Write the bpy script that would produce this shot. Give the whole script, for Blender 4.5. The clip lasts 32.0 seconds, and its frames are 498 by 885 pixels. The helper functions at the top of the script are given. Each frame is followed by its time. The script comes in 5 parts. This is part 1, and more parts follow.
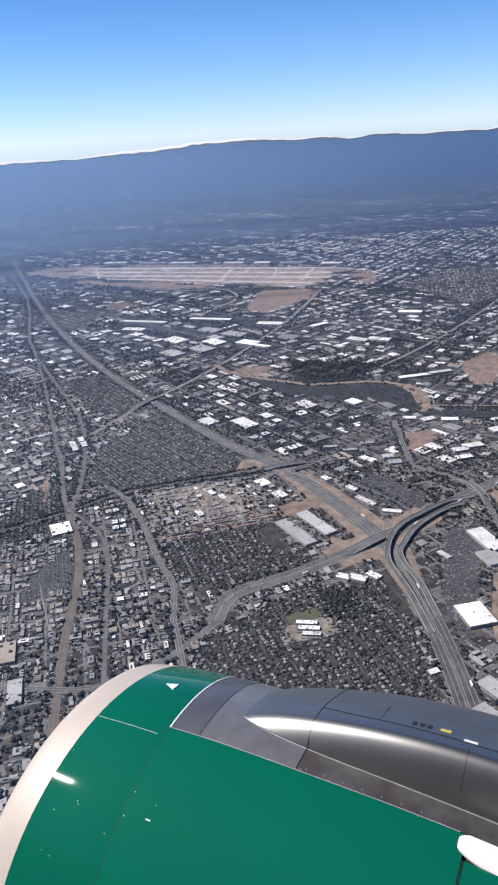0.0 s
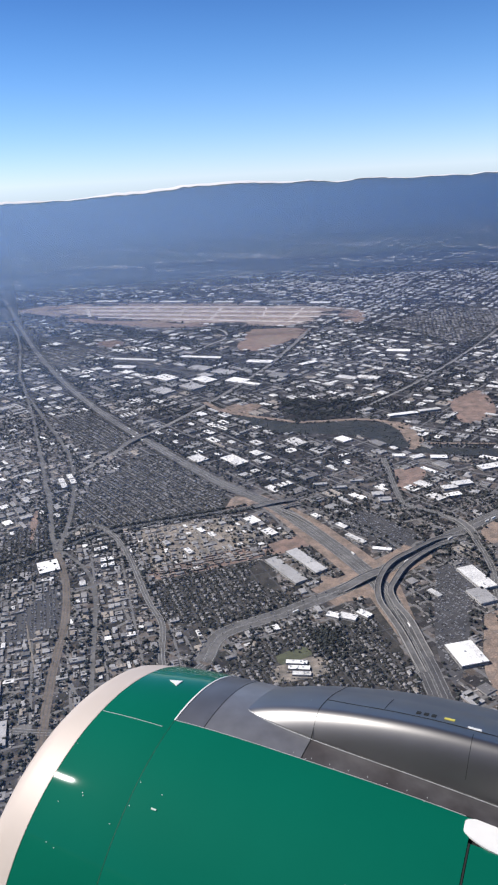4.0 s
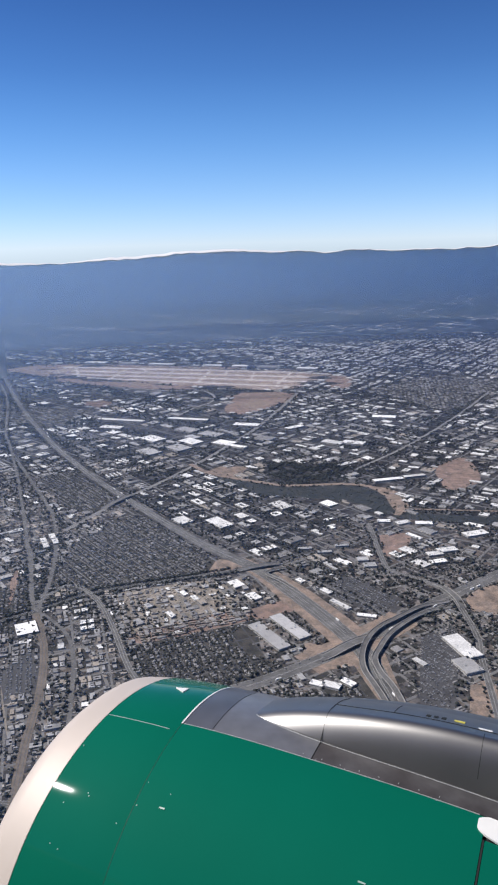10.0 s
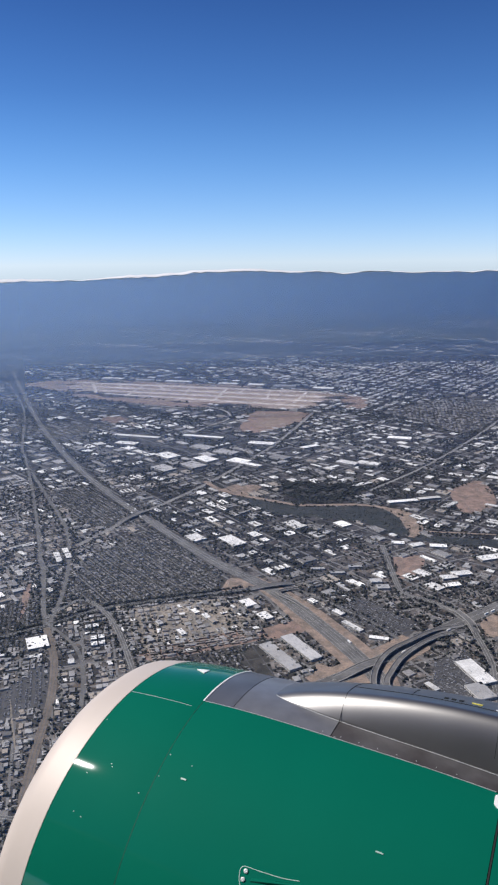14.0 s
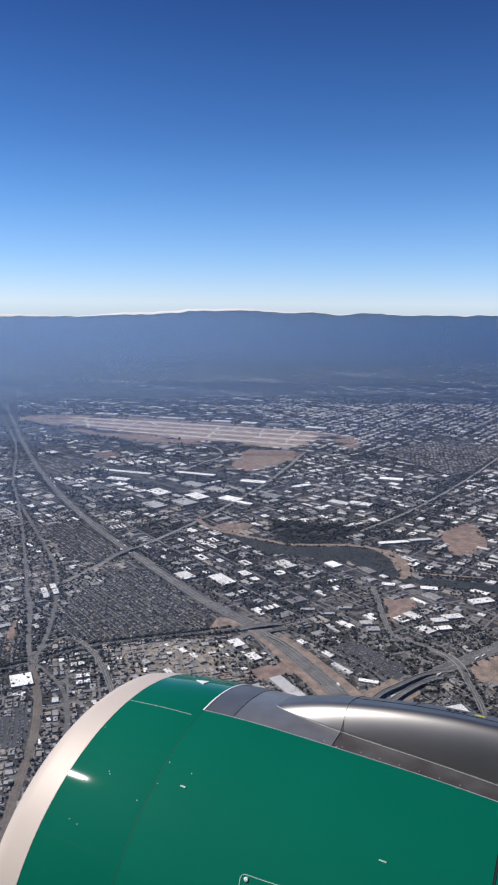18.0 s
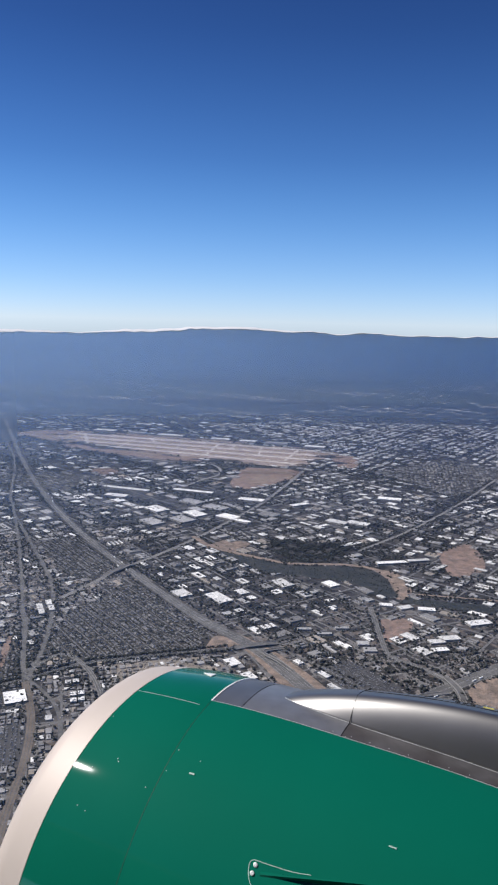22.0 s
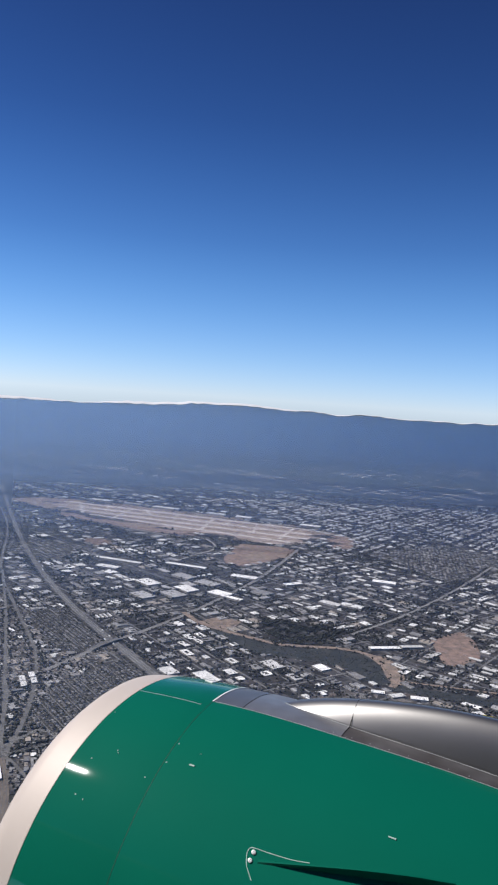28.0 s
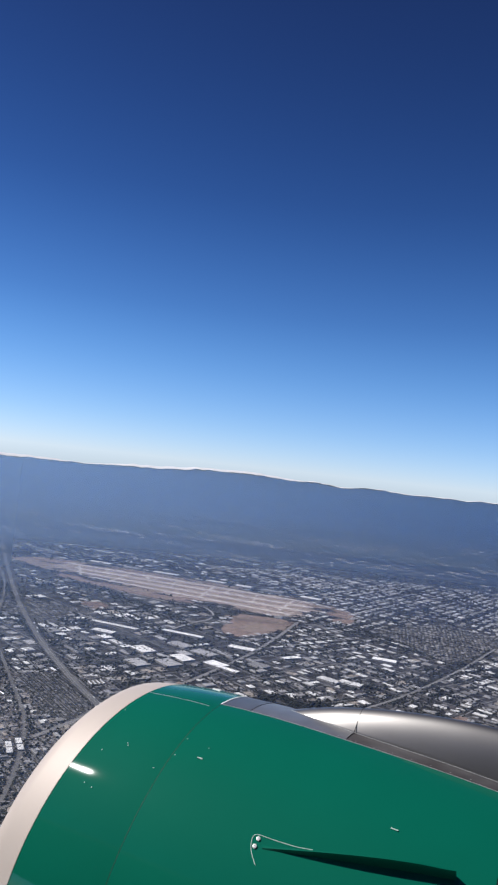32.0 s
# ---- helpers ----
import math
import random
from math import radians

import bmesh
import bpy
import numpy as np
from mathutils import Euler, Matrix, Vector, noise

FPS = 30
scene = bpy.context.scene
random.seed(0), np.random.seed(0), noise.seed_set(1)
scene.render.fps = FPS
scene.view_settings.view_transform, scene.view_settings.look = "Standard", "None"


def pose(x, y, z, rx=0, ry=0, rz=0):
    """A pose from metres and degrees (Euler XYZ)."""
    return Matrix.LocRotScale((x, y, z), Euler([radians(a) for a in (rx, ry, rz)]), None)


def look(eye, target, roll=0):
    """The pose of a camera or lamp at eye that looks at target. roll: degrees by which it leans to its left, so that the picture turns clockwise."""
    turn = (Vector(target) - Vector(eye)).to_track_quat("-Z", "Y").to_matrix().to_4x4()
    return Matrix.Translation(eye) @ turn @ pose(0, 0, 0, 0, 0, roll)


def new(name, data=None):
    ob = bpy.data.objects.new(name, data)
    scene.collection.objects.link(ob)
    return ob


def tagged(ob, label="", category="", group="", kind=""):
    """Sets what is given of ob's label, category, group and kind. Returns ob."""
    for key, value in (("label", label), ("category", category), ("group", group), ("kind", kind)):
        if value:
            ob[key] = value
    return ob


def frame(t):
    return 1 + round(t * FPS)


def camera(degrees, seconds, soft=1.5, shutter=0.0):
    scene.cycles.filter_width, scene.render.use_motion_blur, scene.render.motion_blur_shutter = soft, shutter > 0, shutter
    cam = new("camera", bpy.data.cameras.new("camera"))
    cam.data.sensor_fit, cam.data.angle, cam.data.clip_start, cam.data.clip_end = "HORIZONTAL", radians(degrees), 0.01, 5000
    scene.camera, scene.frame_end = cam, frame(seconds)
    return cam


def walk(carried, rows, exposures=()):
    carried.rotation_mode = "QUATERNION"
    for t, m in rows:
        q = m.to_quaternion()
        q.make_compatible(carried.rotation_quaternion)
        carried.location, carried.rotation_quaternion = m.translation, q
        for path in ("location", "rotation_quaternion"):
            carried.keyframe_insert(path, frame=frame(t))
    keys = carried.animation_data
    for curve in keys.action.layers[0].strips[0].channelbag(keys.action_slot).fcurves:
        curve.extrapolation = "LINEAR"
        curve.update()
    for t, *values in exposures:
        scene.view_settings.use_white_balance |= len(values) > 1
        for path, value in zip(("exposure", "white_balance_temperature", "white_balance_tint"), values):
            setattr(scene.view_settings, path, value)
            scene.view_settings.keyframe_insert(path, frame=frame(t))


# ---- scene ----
# ---- camera and its walk ----
cam = camera(36.87, 32.0, soft=2.2)
PATH = [
    (0, 0.629, 0.503, 301.194, 0.58, -22.58, -3.65),
    (1, 0.593, 0.415, 301.102, 0.49, -21.32, -3.15),
    (2, 0.568, 0.366, 301.057, 0.93, -20.24, -2.84),
    (3, 0.544, 0.339, 301.025, 1.32, -20.08, -3.01),
    (6, 0.451, 0.250, 300.893, 2.18, -18.25, -2.94),
    (7, 0.417, 0.216, 300.841, 2.45, -17.43, -2.50),
    (8, 0.382, 0.176, 300.779, 2.71, -16.71, -2.35),
    (9, 0.348, 0.135, 300.719, 2.80, -15.77, -2.08),
    (10, 0.320, 0.105, 300.670, 2.97, -14.97, -1.63),
    (11, 0.299, 0.060, 300.638, 2.94, -14.48, -1.33),
    (12, 0.280, -0.005, 300.609, 2.81, -13.98, -1.26),
    (13, 0.263, -0.047, 300.564, 2.41, -13.54, -0.94),
    (14, 0.241, -0.070, 300.499, 1.83, -13.52, -0.75),
    (15, 0.217, -0.094, 300.435, 1.76, -12.65, -0.45),
    (18, 0.155, -0.140, 300.318, 2.45, -10.59, 0.52),
    (19, 0.133, -0.151, 300.288, 2.42, -10.52, 0.64),
    (20, 0.110, -0.167, 300.247, 2.36, -10.09, 0.66),
    (21, 0.091, -0.183, 300.197, 2.33, -9.59, 0.97),
    (22, 0.074, -0.205, 300.159, 2.53, -9.20, 1.30),
    (23, 0.056, -0.240, 300.066, 3.00, -7.67, 1.82),
    (24, 0.031, -0.285, 299.975, 3.11, -6.39, 2.31),
    (25, 0.012, -0.326, 299.899, 3.08, -5.18, 2.84),
    (28, -0.010, -0.435, 299.731, 2.49, -3.35, 3.79),
    (29, -0.012, -0.482, 299.663, 2.15, -2.60, 4.16),
    (30, -0.016, -0.546, 299.578, 1.78, -1.57, 4.56),
    (31, -0.035, -0.620, 299.483, 1.63, 0.29, 5.42),
    (32, -0.074, -0.701, 299.368, 1.67, 1.83, 6.24),
]
walk(cam, [(t, pose(x, y, z, 90 + tilt, 0, -turn) @ pose(0, 0, 0, 0, 0, lean)) for t, x, y, z, turn, tilt, lean in PATH],
     [(0, 0.36), (3, 0.34), (8, 0.27), (13, 0.19), (22, 0.13), (32, 0.12)])

# ---- world, sun, exposure ----
SUN_EL, SUN_AZ = 48.0, -80.0          # azimuth clockwise from +y
world = bpy.data.worlds.new("sky")
scene.world = world
world.use_nodes = True
wn = world.node_tree.nodes
sky = wn.new("ShaderNodeTexSky")
sky.sky_type = "NISHITA"
sky.sun_disc = False
sky.sun_elevation = radians(SUN_EL)
sky.sun_rotation = radians(SUN_AZ)
sky.altitude = 3000
sky.air_density, sky.dust_density, sky.ozone_density = 1.0, 0.02, 1.5
wn["Background"].inputs["Strength"].default_value = 0.15
# the deep blue of a dry clear sky: it darkens smoothly from the horizon to the zenith
where, split, deep, tint = wn.new("ShaderNodeTexCoord"), wn.new("ShaderNodeSeparateXYZ"), wn.new("ShaderNodeValToRGB"), wn.new("ShaderNodeMix")
deep.color_ramp.interpolation = "B_SPLINE"
SKY_STEPS = ((0.0, (0.515, 0.590, 0.850)), (0.05, (0.460, 0.580, 0.805)), (0.12, (0.350, 0.553, 0.790)), (0.20, (0.240, 0.442, 0.702)), (0.34, (0.126, 0.260, 0.508)), (0.56, (0.092, 0.142, 0.292)), (1.0, (0.090, 0.130, 0.255)))
while len(deep.color_ramp.elements) < len(SKY_STEPS):
    deep.color_ramp.elements.new(0.5)
for e, (z, c) in zip(deep.color_ramp.elements, SKY_STEPS):
    e.position, e.color = z, (*c, 1)
tint.data_type, tint.blend_type = "RGBA", "MULTIPLY"
tint.inputs["Factor"].default_value = 1.0
wl = world.node_tree.links
wl.new(where.outputs["Generated"], split.inputs[0])
wl.new(split.outputs["Z"], deep.inputs["Fac"])
wl.new(sky.outputs[0], tint.inputs["A"])
wl.new(deep.outputs[0], tint.inputs["B"])
wl.new(tint.outputs["Result"], wn["Background"].inputs["Color"])

sun_data = bpy.data.lights.new("sun", "SUN")
sun_data.energy, sun_data.angle, sun_data.color = 4.6, radians(0.5), (1.0, 0.955, 0.92)
sun = new("sun", sun_data)
sun_from = Vector((math.sin(radians(SUN_AZ)) * math.cos(radians(SUN_EL)), math.cos(radians(SUN_AZ)) * math.cos(radians(SUN_EL)), math.sin(radians(SUN_EL))))
sun.matrix_world = look(tuple(sun_from * 1000 + Vector((0, 0, 300))), (0, 0, 300))


# ---- materials ----
def mat(name, colour, rough=0.8, metal=0.0, vary=0.25, size=1.0, bump=0.0, island=0.0, second=None, mix_size=None, coat=0.0, random_ob=0.0):
    """A surface with variation at two scales; second: a second base colour in patches of mix_size metres."""
    m = bpy.data.materials.new(name)
    m.use_nodes = True
    nt = m.node_tree
    n, ln = nt.nodes, nt.links
    bsdf = n["Principled BSDF"]
    bsdf.inputs["Roughness"].default_value = rough
    bsdf.inputs["Metallic"].default_value = metal
    bsdf.inputs["Coat Weight"].default_value = coat
    bsdf.inputs["Coat Roughness"].default_value = 0.05
    geo = n.new("ShaderNodeNewGeometry")

    def noise_tex(scale, detail=4.0):
        t = n.new("ShaderNodeTexNoise")
        t.inputs["Scale"].default_value = scale
        t.inputs["Detail"].default_value = detail
        ln.new(geo.outputs["Position"], t.inputs["Vector"])
        return t

    fine, broad = noise_tex(1 / size), noise_tex(0.13 / size, 3.0)
    base = n.new("ShaderNodeRGB")
    base.outputs[0].default_value = (*colour, 1)
    src = base.outputs[0]
    if second:
        blot = noise_tex(1 / (mix_size or size * 6), 6.0)
        ramp = n.new("ShaderNodeMapRange")
        ramp.inputs["From Min"].default_value, ramp.inputs["From Max"].default_value = 0.45, 0.58
        ln.new(blot.outputs["Fac"], ramp.inputs["Value"])
        mx = n.new("ShaderNodeMix")
        mx.data_type = "RGBA"
        ln.new(ramp.outputs[0], mx.inputs["Factor"])
        ln.new(src, mx.inputs["A"])
        mx.inputs["B"].default_value = (*second, 1)
        src = mx.outputs["Result"]
    total = n.new("ShaderNodeMath")
    total.operation = "ADD"
    ln.new(fine.outputs["Fac"], total.inputs[0])
    ln.new(broad.outputs["Fac"], total.inputs[1])
    val = n.new("ShaderNodeMapRange")
    val.inputs["From Min"].default_value, val.inputs["From Max"].default_value = 0.7, 1.3
    val.inputs["To Min"].default_value, val.inputs["To Max"].default_value = 1 - vary, 1 + vary
    ln.new(total.outputs[0], val.inputs["Value"])
    value = val.outputs[0]
    for amount, output in ((island, geo.outputs["Random Per Island"]), (random_ob, None)):
        if amount:
            if output is None:
                output = n.new("ShaderNodeObjectInfo").outputs["Random"]
            r = n.new("ShaderNodeMapRange")
            r.inputs["To Min"].default_value, r.inputs["To Max"].default_value = 1 - amount, 1 + amount
            ln.new(output, r.inputs["Value"])
            mu = n.new("ShaderNodeMath")
            mu.operation = "MULTIPLY"
            ln.new(value, mu.inputs[0])
            ln.new(r.outputs[0], mu.inputs[1])
            value = mu.outputs[0]
    hsv = n.new("ShaderNodeHueSaturation")
    ln.new(src, hsv.inputs["Color"])
    ln.new(value, hsv.inputs["Value"])
    ln.new(hsv.outputs[0], bsdf.inputs["Base Color"])
    if bump:
        b = n.new("ShaderNodeBump")
        b.inputs["Strength"].default_value = bump
        b.inputs["Distance"].default_value = size * 0.2
        ln.new(fine.outputs["Fac"], b.inputs["Height"])
        ln.new(b.outputs[0], bsdf.inputs["Normal"])
    return m


M_GROUND = mat("city_ground", (0.080, 0.075, 0.074), 0.95, vary=0.4, size=2.0, second=(0.055, 0.050, 0.047), mix_size=14)
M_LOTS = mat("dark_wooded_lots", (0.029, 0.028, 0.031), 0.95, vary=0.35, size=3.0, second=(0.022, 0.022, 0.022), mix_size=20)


def parcels(m, size, turn, street, tar):
    """Lays lots of asphalt, concrete, dry dirt and scrub, parted by streets, over a ground material."""
    n, ln = m.node_tree.nodes, m.node_tree.links
    bsdf = n["Principled BSDF"]
    under = bsdf.inputs["Base Color"].links[0].from_socket
    geo = n.new("ShaderNodeNewGeometry")
    rot = n.new("ShaderNodeVectorRotate")
    rot.rotation_type = "Z_AXIS"
    rot.inputs["Angle"].default_value = radians(turn)
    ln.new(geo.outputs["Position"], rot.inputs["Vector"])
    cell = n.new("ShaderNodeTexVoronoi")
    cell.distance = "CHEBYCHEV"
    cell.inputs["Scale"].default_value = 1 / size
    cell.inputs["Randomness"].default_value = 0.75
    ln.new(rot.outputs[0], cell.inputs["Vector"])
    sep = n.new("ShaderNodeSeparateColor")
    ln.new(cell.outputs["Color"], sep.inputs[0])
    ramp = n.new("ShaderNodeValToRGB")
    ramp.color_ramp.interpolation = "CONSTANT"
    stops = ((0.0, (0.45, 0.45, 0.48)), (0.30, (0.8, 0.8, 0.81)), (0.48, (1.35, 1.32, 1.3)), (0.66, (1.55, 1.36, 1.18)), (0.76, (0.42, 0.44, 0.40)), (0.90, (2.3, 2.2, 2.1)))
    while len(ramp.color_ramp.elements) < len(stops):
        ramp.color_ramp.elements.new(0.5)
    for e, (at_, c) in zip(ramp.color_ramp.elements, stops):
        e.position, e.color = at_, (*c, 1)
    ln.new(sep.outputs[0], ramp.inputs["Fac"])
    mul = n.new("ShaderNodeMix")
    mul.data_type, mul.blend_type = "RGBA", "MULTIPLY"
    mul.inputs["Factor"].default_value = 1.0
    ln.new(under, mul.inputs["A"])
    ln.new(ramp.outputs[0], mul.inputs["B"])
    edge = n.new("ShaderNodeTexVoronoi")
    edge.feature = "DISTANCE_TO_EDGE"
    edge.inputs["Scale"].default_value = 1 / street
    edge.inputs["Randomness"].default_value = 0.35
    ln.new(rot.outputs[0], edge.inputs["Vector"])
    line = n.new("ShaderNodeMath")
    line.operation = "LESS_THAN"
    line.inputs[1].default_value = 0.035
    ln.new(edge.outputs["Distance"], line.inputs[0])
    mix = n.new("ShaderNodeMix")
    mix.data_type = "RGBA"
    ln.new(line.outputs[0], mix.inputs["Factor"])
    ln.new(mul.outputs["Result"], mix.inputs["A"])
    mix.inputs["B"].default_value = (*tar, 1)
    ln.new(mix.outputs["Result"], bsdf.inputs["Base Color"])


parcels(M_GROUND, 6.5, 62, 34.0, (0.16, 0.155, 0.15))
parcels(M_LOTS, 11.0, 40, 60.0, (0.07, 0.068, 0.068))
M_GARDEN = mat("garden_ground", (0.050, 0.045, 0.040), 0.95, vary=0.5, size=1.2, second=(0.030, 0.030, 0.027), mix_size=7)
M_ASPHALT = mat("asphalt", (0.068, 0.067, 0.070), 0.9, vary=0.3, size=2, second=(0.055, 0.054, 0.056), mix_size=12)
M_TARMAC = mat("worn_freeway_tarmac", (0.088, 0.086, 0.087), 0.9, vary=0.3, size=1.5, second=(0.070, 0.069, 0.070), mix_size=9)
M_CONCRETE = mat("concrete", (0.30, 0.285, 0.265), 0.85, vary=0.15, size=3)
M_PAVE = mat("old_concrete_road", (0.132, 0.129, 0.127), 0.9, vary=0.3, size=2.5, second=(0.105, 0.102, 0.100), mix_size=11)
M_TAXI = mat("pale_taxiway_concrete", (0.56, 0.51, 0.47), 0.9, vary=0.28, size=5, second=(0.45, 0.40, 0.36), mix_size=16)
M_DECK = mat("worn_bridge_deck", (0.20, 0.192, 0.185), 0.9, vary=0.2, size=3)
M_LINE = mat("lane_paint", (0.34, 0.34, 0.33), 0.7, vary=0.2, size=2)
M_TAN = mat("dry_soil", (0.265, 0.200, 0.158), 0.95, vary=0.4, size=1.5, second=(0.190, 0.152, 0.126), mix_size=7)
M_BROWN = mat("bare_brown_soil", (0.250, 0.175, 0.143), 0.95, vary=0.3, size=1.5, second=(0.175, 0.133, 0.113), mix_size=9)
M_RAIL = mat("railway_ballast", (0.15, 0.125, 0.105), 0.95, vary=0.3, size=2.5)
M_SAND = mat("pale_gravel", (0.26, 0.225, 0.19), 0.95, vary=0.35, size=3, second=(0.17, 0.155, 0.135), mix_size=9)
M_DRYGRASS = mat("dry_airfield_grass", (0.36, 0.298, 0.258), 0.95, vary=0.3, size=8, second=(0.27, 0.215, 0.185), mix_size=24)
M_GRASS = mat("green_turf", (0.085, 0.092, 0.055), 0.95, vary=0.2, size=3)
M_MARSH = mat("marsh_scrub", (0.026, 0.030, 0.029), 0.7, vary=0.3, size=3, second=(0.038, 0.039, 0.035), mix_size=14)
M_LEAF = mat("tree_foliage", (0.028, 0.031, 0.026), 0.85, vary=0.35, size=0.8, island=0.45)
M_ROOF_W = mat("white_membrane_roof", (0.74, 0.73, 0.71), 0.7, vary=0.28, size=1.6, island=0.22, random_ob=0.22)
M_ROOF_L = mat("light_grey_roof", (0.315, 0.31, 0.31), 0.8, vary=0.2, size=2.5, island=0.35, random_ob=0.35)
M_ROOF_G = mat("grey_gravel_roof", (0.15, 0.145, 0.145), 0.9, vary=0.22, size=2.5, island=0.45, random_ob=0.45)
M_ROOF_T = mat("tan_roof", (0.28, 0.245, 0.21), 0.85, vary=0.18, size=3, island=0.25, random_ob=0.25)
M_ROOF_HOUSE = mat("house_shingles", (0.15, 0.144, 0.142), 0.9, vary=0.2, size=1.0, island=0.98)
M_ROOF_NEAR = mat("near_house_shingles", (0.29, 0.265, 0.25), 0.9, vary=0.3, size=0.6, random_ob=0.98)
M_WALL = mat("building_wall", (0.38, 0.36, 0.33), 0.85, vary=0.12, size=2, island=0.25, random_ob=0.25)
M_WALL_GLASS = mat("tinted_window_band", (0.03, 0.04, 0.05), 0.1, vary=0.1, size=2)
M_UNIT = mat("rooftop_metal", (0.42, 0.43, 0.44), 0.5, 0.4, vary=0.15, size=1)
M_CAR = mat("car_paint", (0.20, 0.20, 0.205), 0.4, 0.0, vary=0.1, size=1, island=0.95, coat=0.15)
M_HILL = mat("chaparral_hill", (0.035, 0.05, 0.045), 0.95, vary=0.4, size=25, second=(0.055, 0.06, 0.045), mix_size=160)


# ---- helpers for meshes ----
def mesh_of(name, verts, faces, material, smooth=False):
    me = bpy.data.meshes.new(name)
    me.from_pydata(verts, [], faces)
    me.materials.append(material)
    if smooth:
        me.shade_smooth()
    return me


def part(name, data, parent=None, label=""):
    ob = new(name, data)
    ob.parent = parent
    if label:
        ob["label"] = label
    return ob


def inside(poly, x, y):
    r = np.zeros(np.shape(x), bool)
    j = len(poly) - 1
    for i in range(len(poly)):
        (x0, y0), (x1, y1) = poly[i], poly[j]
        if y0 != y1:
            r ^= ((y0 > y) != (y1 > y)) & (x < (x1 - x0) * (y - y0) / (y1 - y0) + x0)
        j = i
    return r


def near_line(pts, x, y):
    """Distance from points to a polyline."""
    best = np.full(np.shape(x), 1e9)
    for (x0, y0), (x1, y1) in zip(pts, pts[1:]):
        dx, dy = x1 - x0, y1 - y0
        k = np.clip(((x - x0) * dx + (y - y0) * dy) / (dx * dx + dy * dy + 1e-9), 0, 1)
        best = np.minimum(best, np.hypot(x - x0 - k * dx, y - y0 - k * dy))
    return best


def smooth_line(pts, step=6.0):
    """A Catmull-Rom curve through points of the plan, resampled."""
    p = [Vector(q[:2]) for q in pts]
    p = [p[0] * 2 - p[1]] + p + [p[-1] * 2 - p[-2]]
    out = []
    for a, b, c, d in zip(p, p[1:], p[2:], p[3:]):
        n = max(2, int((c - b).length / step))
        for i in range(n):
            t = i / n
            out.append(0.5 * (2 * b + (c - a) * t + (2 * a - 5 * b + 4 * c - d) * t * t + (3 * b - a - 3 * c + d) * t ** 3))
    out.append(p[-2])
    return out


def ribbon(pts, width, z, shift=0.0, rise=None, thick=0.0):
    """Verts and faces of a strip along a line; rise(k): extra height along it."""
    verts, faces = [], []
    n = len(pts)
    for i, p in enumerate(pts):
        t = (pts[min(i + 1, n - 1)] - pts[max(i - 1, 0)]).normalized()
        nx, ny = -t.y, t.x
        h = z + (rise(i / (n - 1)) if rise else 0)
        wide = width(p.y) if callable(width) else width
        for s in (-0.5, 0.5):
            o = s * wide + shift
            verts.append((p.x + nx * o, p.y + ny * o, h))
            if thick:
                verts.append((p.x + nx * o, p.y + ny * o, h - thick))
    k = 4 if thick else 2
    for i in range(n - 1):
        a, b = i * k, (i + 1) * k
        if thick:
            faces += [(a, a + 2, b + 2, b), (a + 1, b + 1, b + 3, a + 3), (a, b, b + 1, a + 1), (a + 2, a + 3, b + 3, b + 2)]
        else:
            faces.append((a, a + 1, b + 1, b))
    return verts, faces


# ---- the ground ----
def ground_sheet():
    verts, faces = [], []
    radii = [60, 150, 250, 400, 600, 900, 1300, 1900, 2600, 3500, 4600]
    n = 48
    for r in radii:
        for i in range(n):
            a = 2 * math.pi * i / n
            verts.append((r * math.sin(a), r * math.cos(a), 0))
    verts.append((0, 0, 0))
    for k in range(len(radii) - 1):
        for i in range(n):
            a, b = k * n + i, k * n + (i + 1) % n
            faces.append((a, a + n, b + n, b))
    for i in range(n):
        faces.append((len(verts) - 1, i, (i + 1) % n))
    return tagged(new("ground", mesh_of("ground", verts, faces, M_GROUND)), "grey-brown city ground with lots and scrub", "ground", kind="structure")


ground_sheet()

